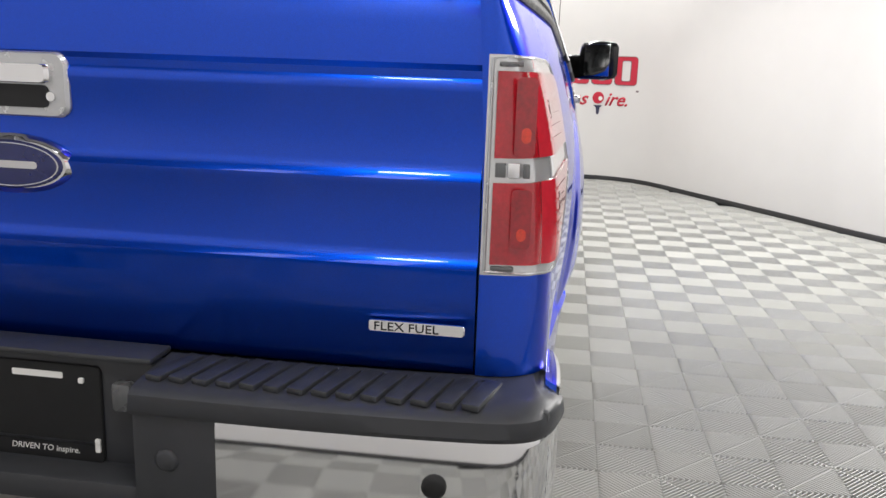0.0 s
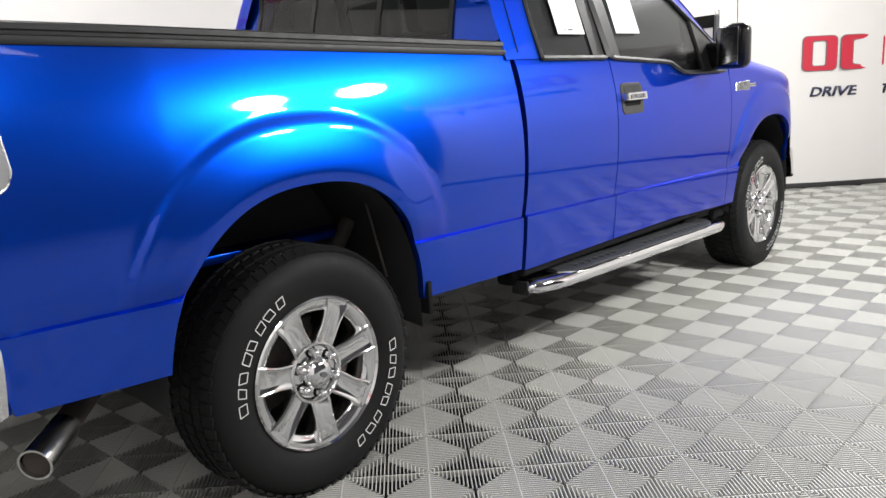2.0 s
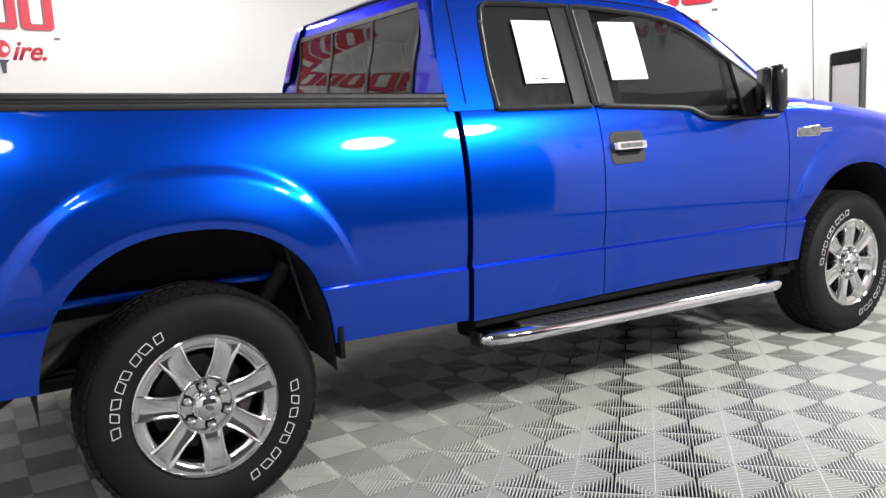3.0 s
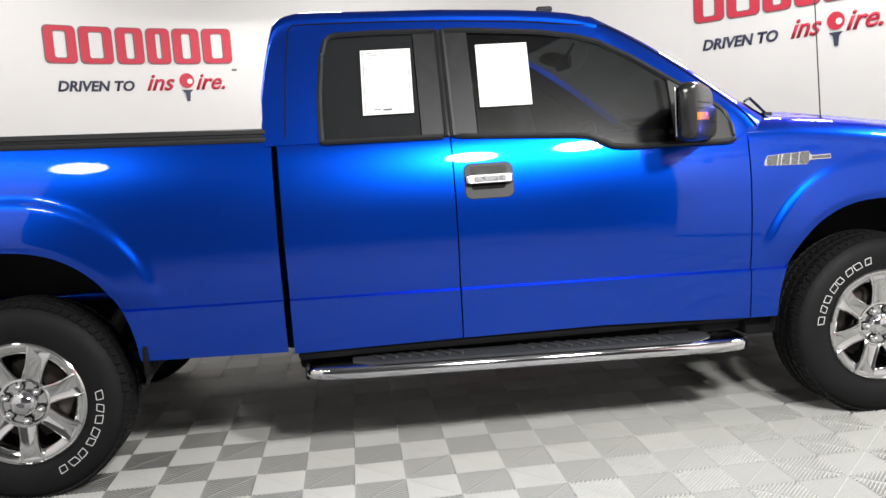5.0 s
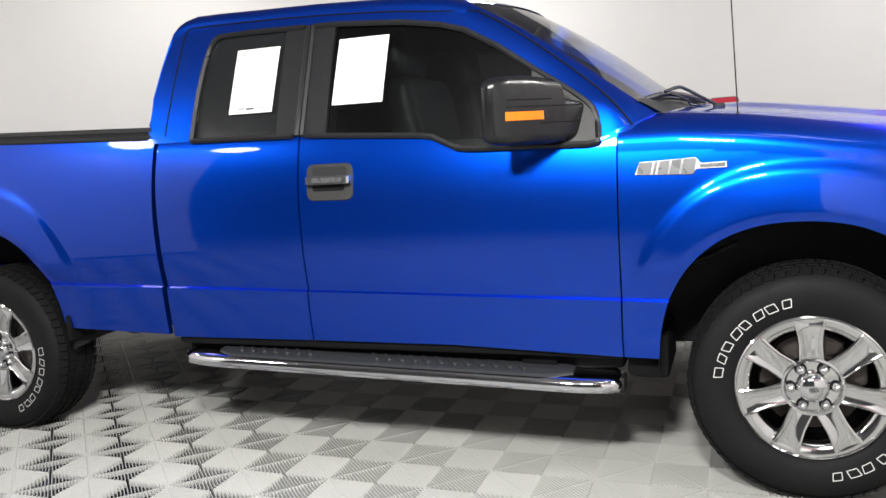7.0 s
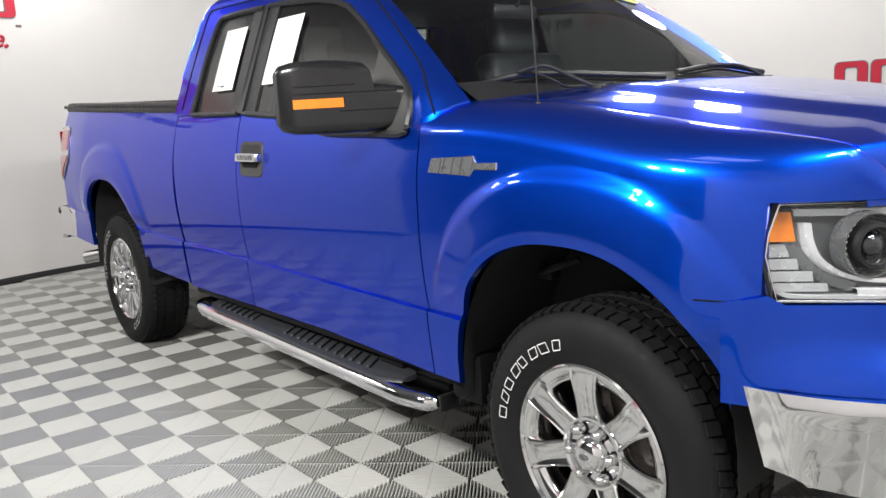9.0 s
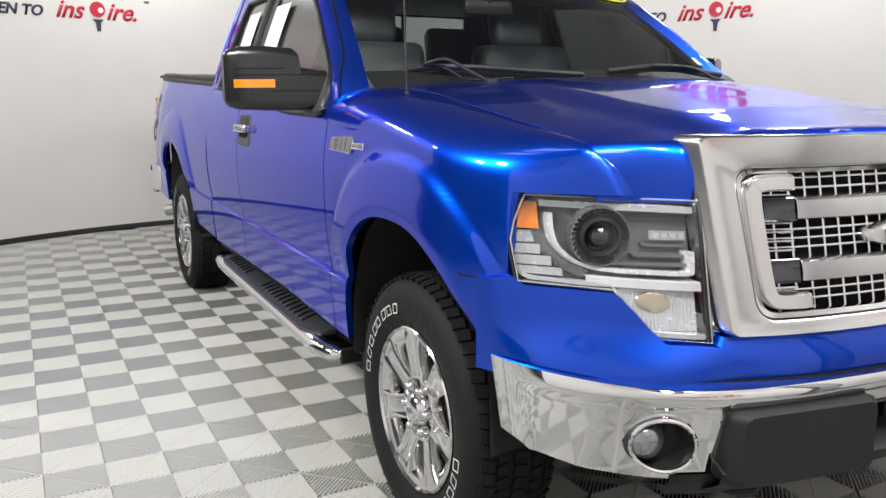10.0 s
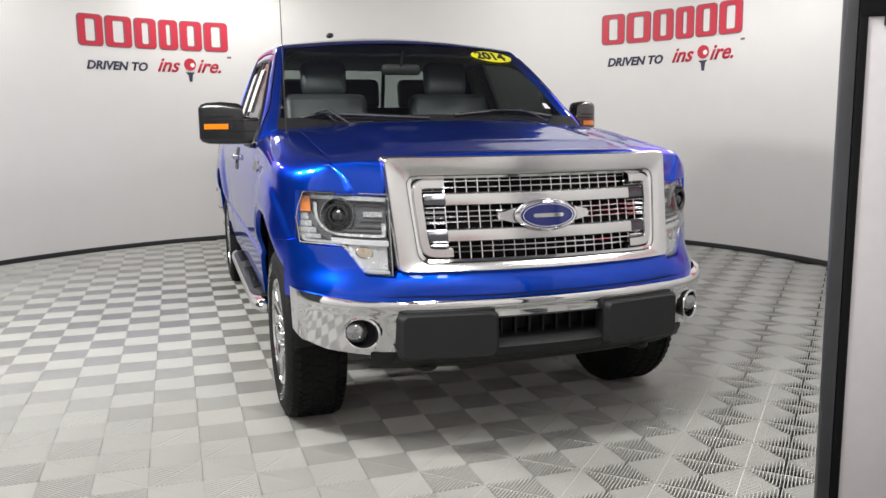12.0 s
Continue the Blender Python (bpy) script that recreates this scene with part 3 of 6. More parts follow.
for o, m_, i_ in zip(outer, mid, inner):
    rows.append([Vector(p) for p in (o, 0.6 * o + 0.4 * m_ + np.array((0.006, -0.004, 0.006)), m_ + np.array((0.008, -0.004, 0.01)), 0.5 * (m_ + i_) + np.array((0.008, 0, 0.012)), i_, i_ + np.array((-0.02, 0.01, -0.03)))])
rows.append([Vector((x, y, 1.235)) for x, y in ((2.984, -0.969), (3.01, -0.969), (3.046, -0.967), (3.10, -0.94), (3.14, -0.90), (3.17, -0.87))])
pillar = part("windscreen_pillar", sheet(rows), BLUE, truck, "blue windscreen pillar")
# seam of the door frames: up the rear pillar, along the roof rail and down the windscreen pillar
bm = bmesh.new()
line = [(1.122, 1.38), (1.126, 1.46), (1.138, 1.64), (1.150, 1.77), (1.158, 1.822), (1.172, 1.840), (1.20, 1.846), (1.40, 1.845), (1.65, 1.840), (1.89, 1.830), (2.14, 1.814), (2.30, 1.797)]
line = [Vector(v) for v in spline([(x, -(glass_y(z) + 0.0005), z) for x, z in line], 4)]
tube(bm, line + [Vector(m_) + Vector((0.009, -0.005, 0.010)) for m_ in mid[2:]], 0.0032, 6)
part("panel_seam", bm, DARK, pillar, "thin dark seam round the door frames")
mirrored(pillar)
# windscreen
rows = []
for k, i_ in enumerate(inner):
    t = k / (len(inner) - 1)
    row = []
    for s in even(-1, 1, 24):
        bow = (1 - s * s)
        row.append(Vector((i_[0] + 0.10 * bow, s * -i_[1] * 0.995, i_[2] + 0.028 * bow * (1 - t) + 0.012 * bow * t)))
    rows.append(row)
pane = part("windscreen", sheet(rows), GLASS, truck, "clear windscreen glass")
pane.visible_shadow = False
# black cowl below the glass
rows = [[Vector((x + 0.11 * (1 - s * s), s * 0.86, z + 0.012 * (1 - s * s))) for s in even(-1, 1, 24)] for x, z in ((3.10, 1.40), (3.18, 1.352), (3.21, 1.338), (3.25, 1.318))]
part("cowl", sheet(rows), BLACK, truck, "black plastic cowl panel")
for arm, blade, hinge in (
        (((3.30, 0.60, 1.372), (3.245, 0.50, 1.425), (3.225, 0.30, 1.432)), ((3.25, 0.66, 1.398), (3.215, 0.40, 1.430), (3.240, 0.08, 1.408)), (3.30, 0.60, 1.372)),
        (((3.372, -0.515, 1.362), (3.31, -0.56, 1.398), (3.25, -0.60, 1.434), (3.225, -0.63, 1.438), (3.185, -0.67, 1.424)), ((3.085, -0.775, 1.388), (3.17, -0.66, 1.414), (3.23, -0.50, 1.414), (3.275, -0.28, 1.402), (3.30, -0.08, 1.392)), (3.372, -0.515, 1.362))):
    bm = bmesh.new()
    box(bm, hinge, (0.045, 0.035, 0.022), 0.008)
    wiper = part("wiper", bm, BLACK, truck, "black windscreen wiper")
    part("wiper_arm", tube(bmesh.new(), [Vector(q) for q in spline(arm, 4)], 0.0065, 8), BLACK, wiper)
    bm = tube(bmesh.new(), [Vector(q) for q in spline(blade, 5)], 0.0105, 8)
    tube(bm, [Vector(q) + Vector((-0.006, 0, -0.016)) for q in spline(blade, 5)], 0.005, 6)
    part("wiper_blade", bm, TRIM, wiper)
bm = bmesh.new()
tube(bm, [Vector(q) for q in spline([(3.20, -0.62, 1.418), (3.235, -0.60, 1.404), (3.262, -0.585, 1.388), (3.27, -0.55, 1.372), (3.31, -0.48, 1.372), (3.335, -0.40, 1.378)], 5)], 0.004, 6)
part("washer_hose", bm, BLACK, truck, "thin loose washer hose on the cowl")

# side windows, seals and black pillars
def pane_strip(x0, x1, y_off, low=None, high=None, n=30, shrink=0.012):
    rows = []
    for x in dense(x0, x1, n, (1.28,), 0.03, 10):
        lo = (low(x) if low else belt_z(x)) + shrink
        hi = max(lo + 1e-4, (high(x) if high else pane_z(x)) - shrink)
        rows.append([Vector((x, -(glass_y(z) + y_off), z)) for z in even(lo, hi, 10)])
    return sheet(rows)


w = part("rear_window", pane_strip(1.275, 1.668, -0.010), PRIVACY, rear_door, "black tinted rear side window")
w = part("front_window", pane_strip(1.905, 2.86, -0.010), SIDE_GLASS, front_door, "dark tinted front side window")
w.visible_shadow = False
for name, x0, x1, parent in (("pillar_trim", 1.672, 1.783, rear_door), ("pillar_trim", 1.789, 1.90, front_door)):
    part(name, lip(pane_strip(x0, x1, -0.002, shrink=0.004, n=6), (0, 0.02, 0)), TRIM, parent, "satin black pillar trim")
# rubber seal round the openings
def seal(xs, parent):
    top = [Vector((x, -(glass_y(pane_z(x)) + 0.001), pane_z(x) - 0.006)) for x in xs if pane_z(x) > belt_z(x) + 0.02]
    low = [Vector((x, -(glass_y(belt_z(x)) + 0.003), belt_z(x) + 0.004)) for x in reversed(xs)]
    bm = bmesh.new()
    tube(bm, top + low + top[:1], 0.012, 6, cap=False)
    part("window_seal", bm, TRIM, parent, "black rubber window seal")


seal(dense(1.266, 1.775, 24, (1.28,), 0.02, 8), rear_door)
seal(dense(1.797, 2.982, 40, (2.41, 2.97), 0.05, 10), front_door)
# corner panel that carries the mirror
rows = []
for x in dense(2.735, 2.980, 14, (2.97,), 0.03, 8):
    rows.append([Vector((x, -(glass_y(z) + 0.004), z)) for z in even(belt_z(x) + 0.006, max(belt_z(x) + 0.007, pane_z(x) - 0.01), 6)])
part("mirror_panel", lip(sheet(rows), (0, 0.03, 0)), PANEL, front_door, "satin grey mirror corner panel")
bm = bmesh.new()
tube(bm, [(2.735, -0.885, 1.27), (2.715, -0.865, 1.40), (2.70, -0.845, 1.53)], 0.012, 6)
part("quarter_bar", bm, TRIM, front_door)
# paper notices in the windows
def notice(x0, x1, ztop, zlow, lean, parent, printed):
    bm = bmesh.new()
    rows = [[Vector((x + lean * (z - ztop), -(glass_y(z) + 0.0045), z)) for x in (x0, x1)] for z in even(ztop, zlow, 4)]
    sheet(rows, bm)
    ob = part("paper_notice", bm, PAPER, parent, "white printed paper notice")
    if printed:
        bars = [(0.12, 0.22, 0.055, 0.045), (0.12, 0.35, 0.09, 0.082), (0.40, 0.85, 0.11, 0.104), (0.12, 0.24, 0.13, 0.122), (0.22, 0.36, 0.93, 0.915), (0.40, 0.58, 0.945, 0.915), (0.66, 0.84, 0.93, 0.922)]
        edge = [(0.05, 0.95, 0.03, 0.024), (0.05, 0.95, 0.976, 0.97), (0.05, 0.06, 0.97, 0.03), (0.94, 0.95, 0.97, 0.03)]
        bm = bmesh.new()
        for u0, u1, v0, v1 in bars + edge:
            rows = [[Vector((x0 + u * (x1 - x0) + lean * (zlow - ztop) * v, -(glass_y(ztop + v * (zlow - ztop)) + 0.0065), ztop + v * (zlow - ztop))) for u in (u0, u1)] for v in (v0, (v0 + v1) / 2, v1)]
            sheet(rows, bm)
        part("print", bm, INK, ob, "grey printed bars", smooth=False)


# cab back
def back_x(z):
    return ramp(z, [(1.30, 1.02), (1.42, 1.028), (1.56, 1.05), (1.68, 1.083), (1.80, 1.092), (1.865, 1.112), (1.92, 1.15)])


def back_sheet(y0, y1, z0, z1, off=0.0):
    return sheet([[Vector((back_x(z) + off, y, z)) for y in even(y0, y1, 6)] for z in even(z0, z1, 8)])


bm = bmesh.new()
for a in ((-0.90, 0.90, 1.30, 1.43), (-0.70, 0.70, 1.81, 1.880)):
    sheet([[Vector((back_x(z), y, z)) for y in even(a[0], a[1], 8)] for z in even(a[2], a[3], 6)], bm)
for s in (-1, 1):
    sheet([[Vector((back_x(z), s * (0.66 + k * (glass_y(z) - 0.66)), z)) for k in (0, 0.5, 1)] for z in even(1.43, 1.81, 8)], bm)
part("cab_back", bm, BLUE, truck, "blue back panel of the cab")
for y0, y1 in ((-0.655, -0.24), (-0.215, 0.215), (0.24, 0.655)):
    w = part("back_window", back_sheet(y0, y1, 1.435, 1.805, -0.004), BACK_GLASS, truck, "tinted sliding back window pane")
    w.visible_shadow = False
bm = bmesh.new()
for y in (-0.228, 0.228):
    sheet([[Vector((back_x(z) - 0.008, y + s * 0.014, z)) for s in (-1, 1)] for z in even(1.435, 1.805, 8)], bm)
for z in (1.44, 1.80):
    sheet([[Vector((back_x(z + s * 0.012) - 0.008, y, z + s * 0.012)) for s in (-1, 1)] for y in even(-0.66, 0.66, 8)], bm)
for y in (-0.66, 0.66):
    sheet([[Vector((back_x(z) - 0.008, y + s * 0.012, z)) for s in (-1, 1)] for z in even(1.435, 1.805, 8)], bm)
part("window_frame", lip(bm, (0.015, 0, 0)), TRIM, truck, "black back window frame")

# door handle: black bowl, chrome pull
def on_side(x0, z0, proud):
    return lambda u, v, w: Vector((x0 + u, -(side(x0 + u, z0 + v) + proud + w), z0 + v))


def build_handle(parent):
    at = lambda proud: on_side(1.928, 1.158, proud)
    bm = slab(bmesh.new(), rounded(0.205, 0.145, 0.03, 5), at(-0.004), 0.008, 0.004)
    bowl = part("door_handle", bm, PANEL, parent, "chrome door pull in a dark grey recessed bowl")
    bm = slab(bmesh.new(), rounded(0.150, 0.036, 0.012, 4, 0.0, 0.042), at(0.0042), 0.001)
    part("recess", bm, BLACK, bowl)
    # flat black plate stands for the shade in the slot below the pull
    bm = slab(bmesh.new(), rounded(0.140, 0.026, 0.010, 4, -0.004, -0.020), at(0.0042), 0.001)
    part("recess", bm, DARK, bowl, "black plate standing for shade under the pull")
    bm = slab(bmesh.new(), rounded(0.192, 0.036, 0.007, 4, 0.0, 0.010), at(0.004), 0.028, 0.008)
    part("pull", bm, SATIN, bowl, "chrome pull")
    bm = slab(bmesh.new(), rounded(0.128, 0.019, 0.005, 3, 0.0, 0.010), at(0.0325), 0.002)
    part("key_plate", bm, HEADGREY, bowl, "dark inset of the pull")


build_handle(front_door)

# outside mirror: arm and two-part housing with an amber lamp
def build_mirror(parent):
    def ring(x_c, y, w, z0, z1, r):
        return [Vector((x_c + u, y, (z0 + z1) / 2 + v)) for u, v in rounded(w, z1 - z0, r, 4)]

    bm = sheet([ring(fx - w / 2, y, w, z0, z1, r) for y, fx, w, z0, z1, r in (
        (-0.925, 2.935, 0.10, 1.278, 1.405, 0.03), (-0.97, 2.908, 0.10, 1.270, 1.412, 0.03), (-1.008, 2.880, 0.10, 1.267, 1.418, 0.03), (-1.016, 2.874, 0.112, 1.265, 1.470, 0.03), (-1.03, 2.862, 0.118, 1.264, 1.486, 0.035),
        (-1.12, 2.795, 0.108, 1.264, 1.497, 0.035), (-1.195, 2.738, 0.088, 1.267, 1.494, 0.03), (-1.226, 2.708, 0.068, 1.277, 1.484, 0.025), (-1.240, 2.685, 0.038, 1.295, 1.466, 0.015))], close=True)
    ends = [e for e in bm.edges if e.is_boundary]
    bmesh.ops.holes_fill(bm, edges=ends, sides=0)
    shell = part("outside_mirror", bm, SHELL, parent, "black folding tow mirror with amber lamp", angle=50)
    face = lambda y: ramp(-y, [(0.925, 2.935), (0.97, 2.908), (1.008, 2.880), (1.03, 2.862), (1.12, 2.795), (1.195, 2.738), (1.226, 2.708)])
    rows = [[Vector((face(y) + 0.003, y, z)) for z in (1.347, 1.352, 1.371, 1.376)] for y in even(-1.09, -1.215, 8)]
    part("turn_signal", lip(sheet(rows), (-0.012, 0, 0)), AMBER, shell, "amber turn signal lens")
    for z, ya, yb in ((1.392, -0.95, -1.21), (1.415, -1.06, -1.21), (1.335, -0.95, -1.10)):
        rows = [[Vector((face(y) + 0.0015, y, z + d)) for d in (-0.0018, 0.0018)] for y in even(ya, yb, 8)]
        part("seam", lip(sheet(rows), (-0.01, 0, 0)), DARK, shell, smooth=False)
    bm = bmesh.new()
    box(bm, (2.686, -1.115, 1.382), (0.006, 0.17, 0.19), 0.002, m=Matrix.Rotation(-0.52, 4, "Z"))
    part("mirror_glass", bm, CHROME, shell, "mirror glass")


build_mirror(truck)

# wing badge and aerial
def badge(parent):
    at = lambda proud: on_side(3.105, 1.163, proud)
    bm = slab(bmesh.new(), [(0, -0.024), (0.015, 0.018), (0.20, 0.028), (0.215, 0.008), (0.30, 0.010), (0.30, -0.010), (0.205, -0.012), (0.19, -0.03)], at(0.0), 0.006, 0.002)
    b = part("wing_badge", bm, SATIN, parent, "chrome wing badge with grey fields", smooth=False)
    for u0, u1 in ((0.007, 0.056), (0.060, 0.072), (0.076, 0.112), (0.116, 0.150), (0.154, 0.198)):
        field = [(u0, -0.022 - 0.02 * u0), (u0 + 0.009, 0.015 + 0.05 * u0), (u1 + 0.006, 0.016 + 0.05 * u1), (u1 - 0.003, -0.022 - 0.02 * u1)]
        part("badge_inlay", slab(bmesh.new(), field, at(0.006), 0.002), HEADGREY, b, "grey badge inlay", smooth=False)
    part("badge_inlay", slab(bmesh.new(), [(0.214, -0.007), (0.216, 0.004), (0.295, 0.006), (0.295, -0.006)], at(0.006), 0.002), HEADGREY, b, "grey badge inlay", smooth=False)


badge(wing)
bm = bmesh.new()
tube(bm, [(3.44, -0.856, 1.285), (3.44, -0.856, 1.298), (3.44, -0.856, 1.312), (3.44, -0.856, 1.33)], [0.024, 0.022, 0.010, 0.006], 12)
tube(bm, [(3.44, -0.856, 1.32), (3.42, -0.857, 1.75), (3.40, -0.858, 2.13)], [0.0028, 0.0025, 0.0018], 6)
part("radio_aerial", bm, BLACK, truck, "thin black radio aerial on the wing")

# tailgate
gate = [(0.772, -1.135), (0.79, -1.150), (0.93, -1.160), (0.955, -1.164), (0.972, -1.166), (0.985, -1.150), (1.00, -1.147), (1.095, -1.153), (1.112, -1.158), (1.122, -1.159), (1.136, -1.146), (1.15, -1.143),
        (1.255, -1.148), (1.270, -1.153), (1.283, -1.153), (1.292, -1.147), (1.305, -1.149), (1.315, -1.139), (1.38, -1.136), (1.42, -1.130), (1.440, -1.118), (1.446, -1.09)]
rows = [[Vector((x + 0.012 * (abs(y) / 0.825) ** 4, y, z)) for y in even(-0.829, 0.829, 24)] for z, x in gate]
tailgate = part("tailgate", lip(sheet(rows), (0.03, 0, 0)), BLUE, truck, "blue ribbed tailgate")
bm = bmesh.new()
rows = [[Vector((x, y, z)) for y in even(-0.829, 0.829, 20)] for x, z in ((-1.132, 1.436), (-1.140, 1.446), (-1.138, 1.462), (-1.128, 1.478), (-1.09, 1.484), (-1.04, 1.48), (-1.03, 1.44))]
part("tailgate_cap", sheet(rows, bm), TRIM, tailgate, "black tailgate top cap")


def at_back(x0):
    return lambda u, v, w: Vector((x0 - w, u, v))


bm = slab(bmesh.new(), rounded(0.205, 0.115, 0.025, 5, 0.01, 1.255), at_back(-1.142), 0.016, 0.006)
plate = part("tailgate_handle", bm, BEZEL, tailgate, "grey tailgate handle with a chrome pull")
bm = slab(bmesh.new(), rounded(0.155, 0.034, 0.01, 4, 0.012, 1.275), at_back(-1.158), 0.016, 0.006)
part("pull", bm, CHROME, plate, "chrome pull")
bm = slab(bmesh.new(), rounded(0.15, 0.04, 0.012, 4, 0.018, 1.235), at_back(-1.1585), 0.002)
part("recess", bm, BLACK, plate, "dark recess", smooth=False)
bm = slab(bmesh.new(), rounded(0.016, 0.016, 0.007, 4, -0.062, 1.235), at_back(-1.158), 0.005)
part("lock", bm, CHROME, plate, "key lock")


def oval(a, b, cu, cv, n=36):
    return [(cu + a * math.cos(2 * math.pi * i / n), cv + b * math.sin(2 * math.pi * i / n)) for i in range(n)]


def emblem(place, parent, a, b, label):
    ring = part("oval_emblem", slab(bmesh.new(), oval(a, b, 0, 0), place, 0.018, 0.012), CHROME, parent, label)
    p2 = lambda u, v, w: place(u, v, 0.0175 + w)
    part("emblem_field", slab(bmesh.new(), oval(a * 0.86, b * 0.80, 0, 0), p2, 0.003, 0.002), BADGE_BLUE, ring, "navy blue field")
    p3 = lambda u, v, w: place(u, v, 0.0206 + w)
    line = [oval(a * k, b * k2, 0, 0) for k, k2 in ((0.80, 0.72), (0.78, 0.69))]
    rows = [[p3(u, v, w) for u, v in o] for o, w in ((line[0], 0.0), (line[0], 0.001), (line[1], 0.001), (line[1], 0.0))]
    part("emblem_line", sheet(rows, close=True), PALE, ring, "thin pale oval line")
    part("emblem_bar", slab(bmesh.new(), rounded(a * 0.95, b * 0.24, b * 0.11, 4), p3, 0.002), CHROME, ring, "pale bar")


emblem(lambda u, v, w: Vector((-1.145 - w, 0.03 + u, 1.112 + v)), tailgate, 0.125, 0.055, "chrome oval emblem with a navy field")
bm = slab(bmesh.new(), rounded(0.172, 0.020, 0.004, 3, -0.728, 0.862), at_back(-1.156), 0.006, 0.002)
fuel = part("fuel_badge", bm, CHROME, tailgate, "chrome fuel badge")
words("FLEX FUEL", 0.0215, 0.0, TRIM, fuel, lambda x, y, w: Vector((-1.1625 - w, -0.652 - x * 1.18, 0.8545 + y)), 0.001)

# tail lamps, wrapped round the corner
def lamp_sheet(xs, zlow, zhigh, out, inner_y=0.839):
    rows = []
    for x in xs:
        lo, hi = zlow(x), zhigh(x)
        rows.append([Vector((x - (out if x < -1.12 else 0), -(side(x, z) + out), z)) for z in even(lo, hi, 8)])
    if xs[0] <= -1.145:
        x = xs[0]
        rows = [[Vector((-1.15 - out, -y, z)) for z in even(zlow(x), zhigh(x), 8)] for y in (inner_y, inner_y + 0.004)] + rows
    return rows


lx = [-1.1475, -1.146, -1.143, -1.138, -1.13, -1.12, -1.105, -1.09, -1.07] + even(-1.05, -0.90, 8) + even(-0.885, -0.832, 12)
t_low = lambda x: ramp(x, [(-1.15, 0.966), (-1.10, 0.962), (-1.075, 0.965), (-1.05, 0.974), (-1.02, 0.992), (-0.85, 1.100), (-0.84, 1.112), (-0.832, 1.135)])
t_high = lambda x: ramp(x, [(-1.15, 1.333), (-0.90, 1.330), (-0.875, 1.325), (-0.86, 1.315), (-0.85, 1.30), (-0.843, 1.27), (-0.832, 1.15)])
lamp = part("tail_lamp", lip(sheet(lamp_sheet(lx, t_low, t_high, 0.006)), (0.0, 0.004, 0)), SILVER, truck, "red and clear wrap-round tail lamp")
ux = [x for x in lx if x < -0.857]
bot_edge = lambda x: t_low(x) + 0.020 + 0.020 * smooth01(-1.08, -1.0, x)
for name, f_lo, f_hi in (("upper_lens", lambda x: ramp(x, [(-1.15, 1.166), (-0.83, 1.176)]), lambda x: t_high(x) - 0.026), ("lower_lens", bot_edge, lambda x: max(bot_edge(x) + 0.0005, ramp(x, [(-1.15, 1.125), (-0.83, 1.142)])))):
    keep = [x for x in ux if f_hi(x) - f_lo(x) > 0.004]
    lens = part(name, lip(sheet(lamp_sheet([x for x in keep if x >= -1.1201], f_lo, f_hi, 0.011)), (0, 0.004, 0)), RED, lamp, "red lens")
    part("inner_lens", lip(sheet(lamp_sheet([x for x in keep if x <= -1.1199], f_lo, f_hi, 0.011, 0.851)), (0.005, 0, 0)), DEEP_RED, lens, "deep red bulb window")
for zr in (1.195, 1.215, 1.235, 1.255, 1.275, 1.01, 1.03, 1.05, 1.07, 1.09, 1.11):
    xr = [x for x in lx if -1.1 < x < (-0.885 if zr > 1.15 else -0.91) and t_low(x) + 0.052 < zr]
    if len(xr) > 1:
        part("lens_rib", sheet(lamp_sheet(xr, lambda x: zr - 0.0022, lambda x: zr + 0.0022, 0.0122)), RED, lamp, smooth=False)
for yc_, zc_, w_, h_, m_ in ((0.862, 1.146, 0.018, 0.024, HEADGREY), (0.884, 1.146, 0.020, 0.026, CHROME), (0.905, 1.146, 0.012, 0.024, HEADGREY), (0.872, 1.318, 0.040, 0.008, HEADGREY), (0.872, 0.978, 0.040, 0.008, HEADGREY)):
    bm = bmesh.new()
    box(bm, (-1.1535, -yc_, zc_), (0.006, w_, h_), 0.002)
    part("lamp_insert", bm, m_, lamp)
for yc_, zc_, w_, h_, m_, name, lab in (
        (0.900, 1.234, 0.034, 0.128, DARK_RED, "bulb_chamber", "dark red bulb chamber"), (0.900, 1.066, 0.034, 0.100, DARK_RED, "bulb_chamber", "dark red bulb chamber"),
        (0.902, 1.205, 0.016, 0.026, BULB, "bulb", "orange-red bulb"), (0.902, 1.040, 0.016, 0.022, BULB, "bulb", "orange-red bulb")):
    front = 0.0012 if name == "bulb" else 0.0
    bm = slab(bmesh.new(), rounded(w_, h_, 0.008, 4, -yc_, zc_), lambda u, v, w, front=front: Vector((-1.1608 - front - w, u, v)), 0.001)
    part(name, bm, m_, lamp, lab, smooth=False)
for zc_, x0, x1 in ((1.245, -1.055, -1.025), (1.085, -1.055, -1.030)):
    xs_ = even(x0, x1, 4)
    part("reflector_spot", sheet(lamp_sheet(xs_, lambda x: zc_ - 0.016, lambda x: zc_ + 0.016, 0.0124)), DEEP_RED, lamp, "dark reflector spot", smooth=False)
edge = [Vector((-1.158, -0.842, z)) for z in (0.972, 1.15, 1.327)] + [Vector((x - (0.008 if x < -1.12 else 0), -(side(x, t_high(x)) + 0.007), t_high(x) - 0.004)) for x in lx if x > -1.14]
edge += [Vector((x - (0.008 if x < -1.12 else 0), -(side(x, t_low(x)) + 0.007), t_low(x) + 0.004)) for x in reversed(lx) if x > -1.14]
bm = bmesh.new()
tube(bm, edge + edge[:1], 0.0026, 6, cap=False)
part("lamp_rim", bm, BEZEL, lamp, "pale lamp rim")
mirrored(lamp)

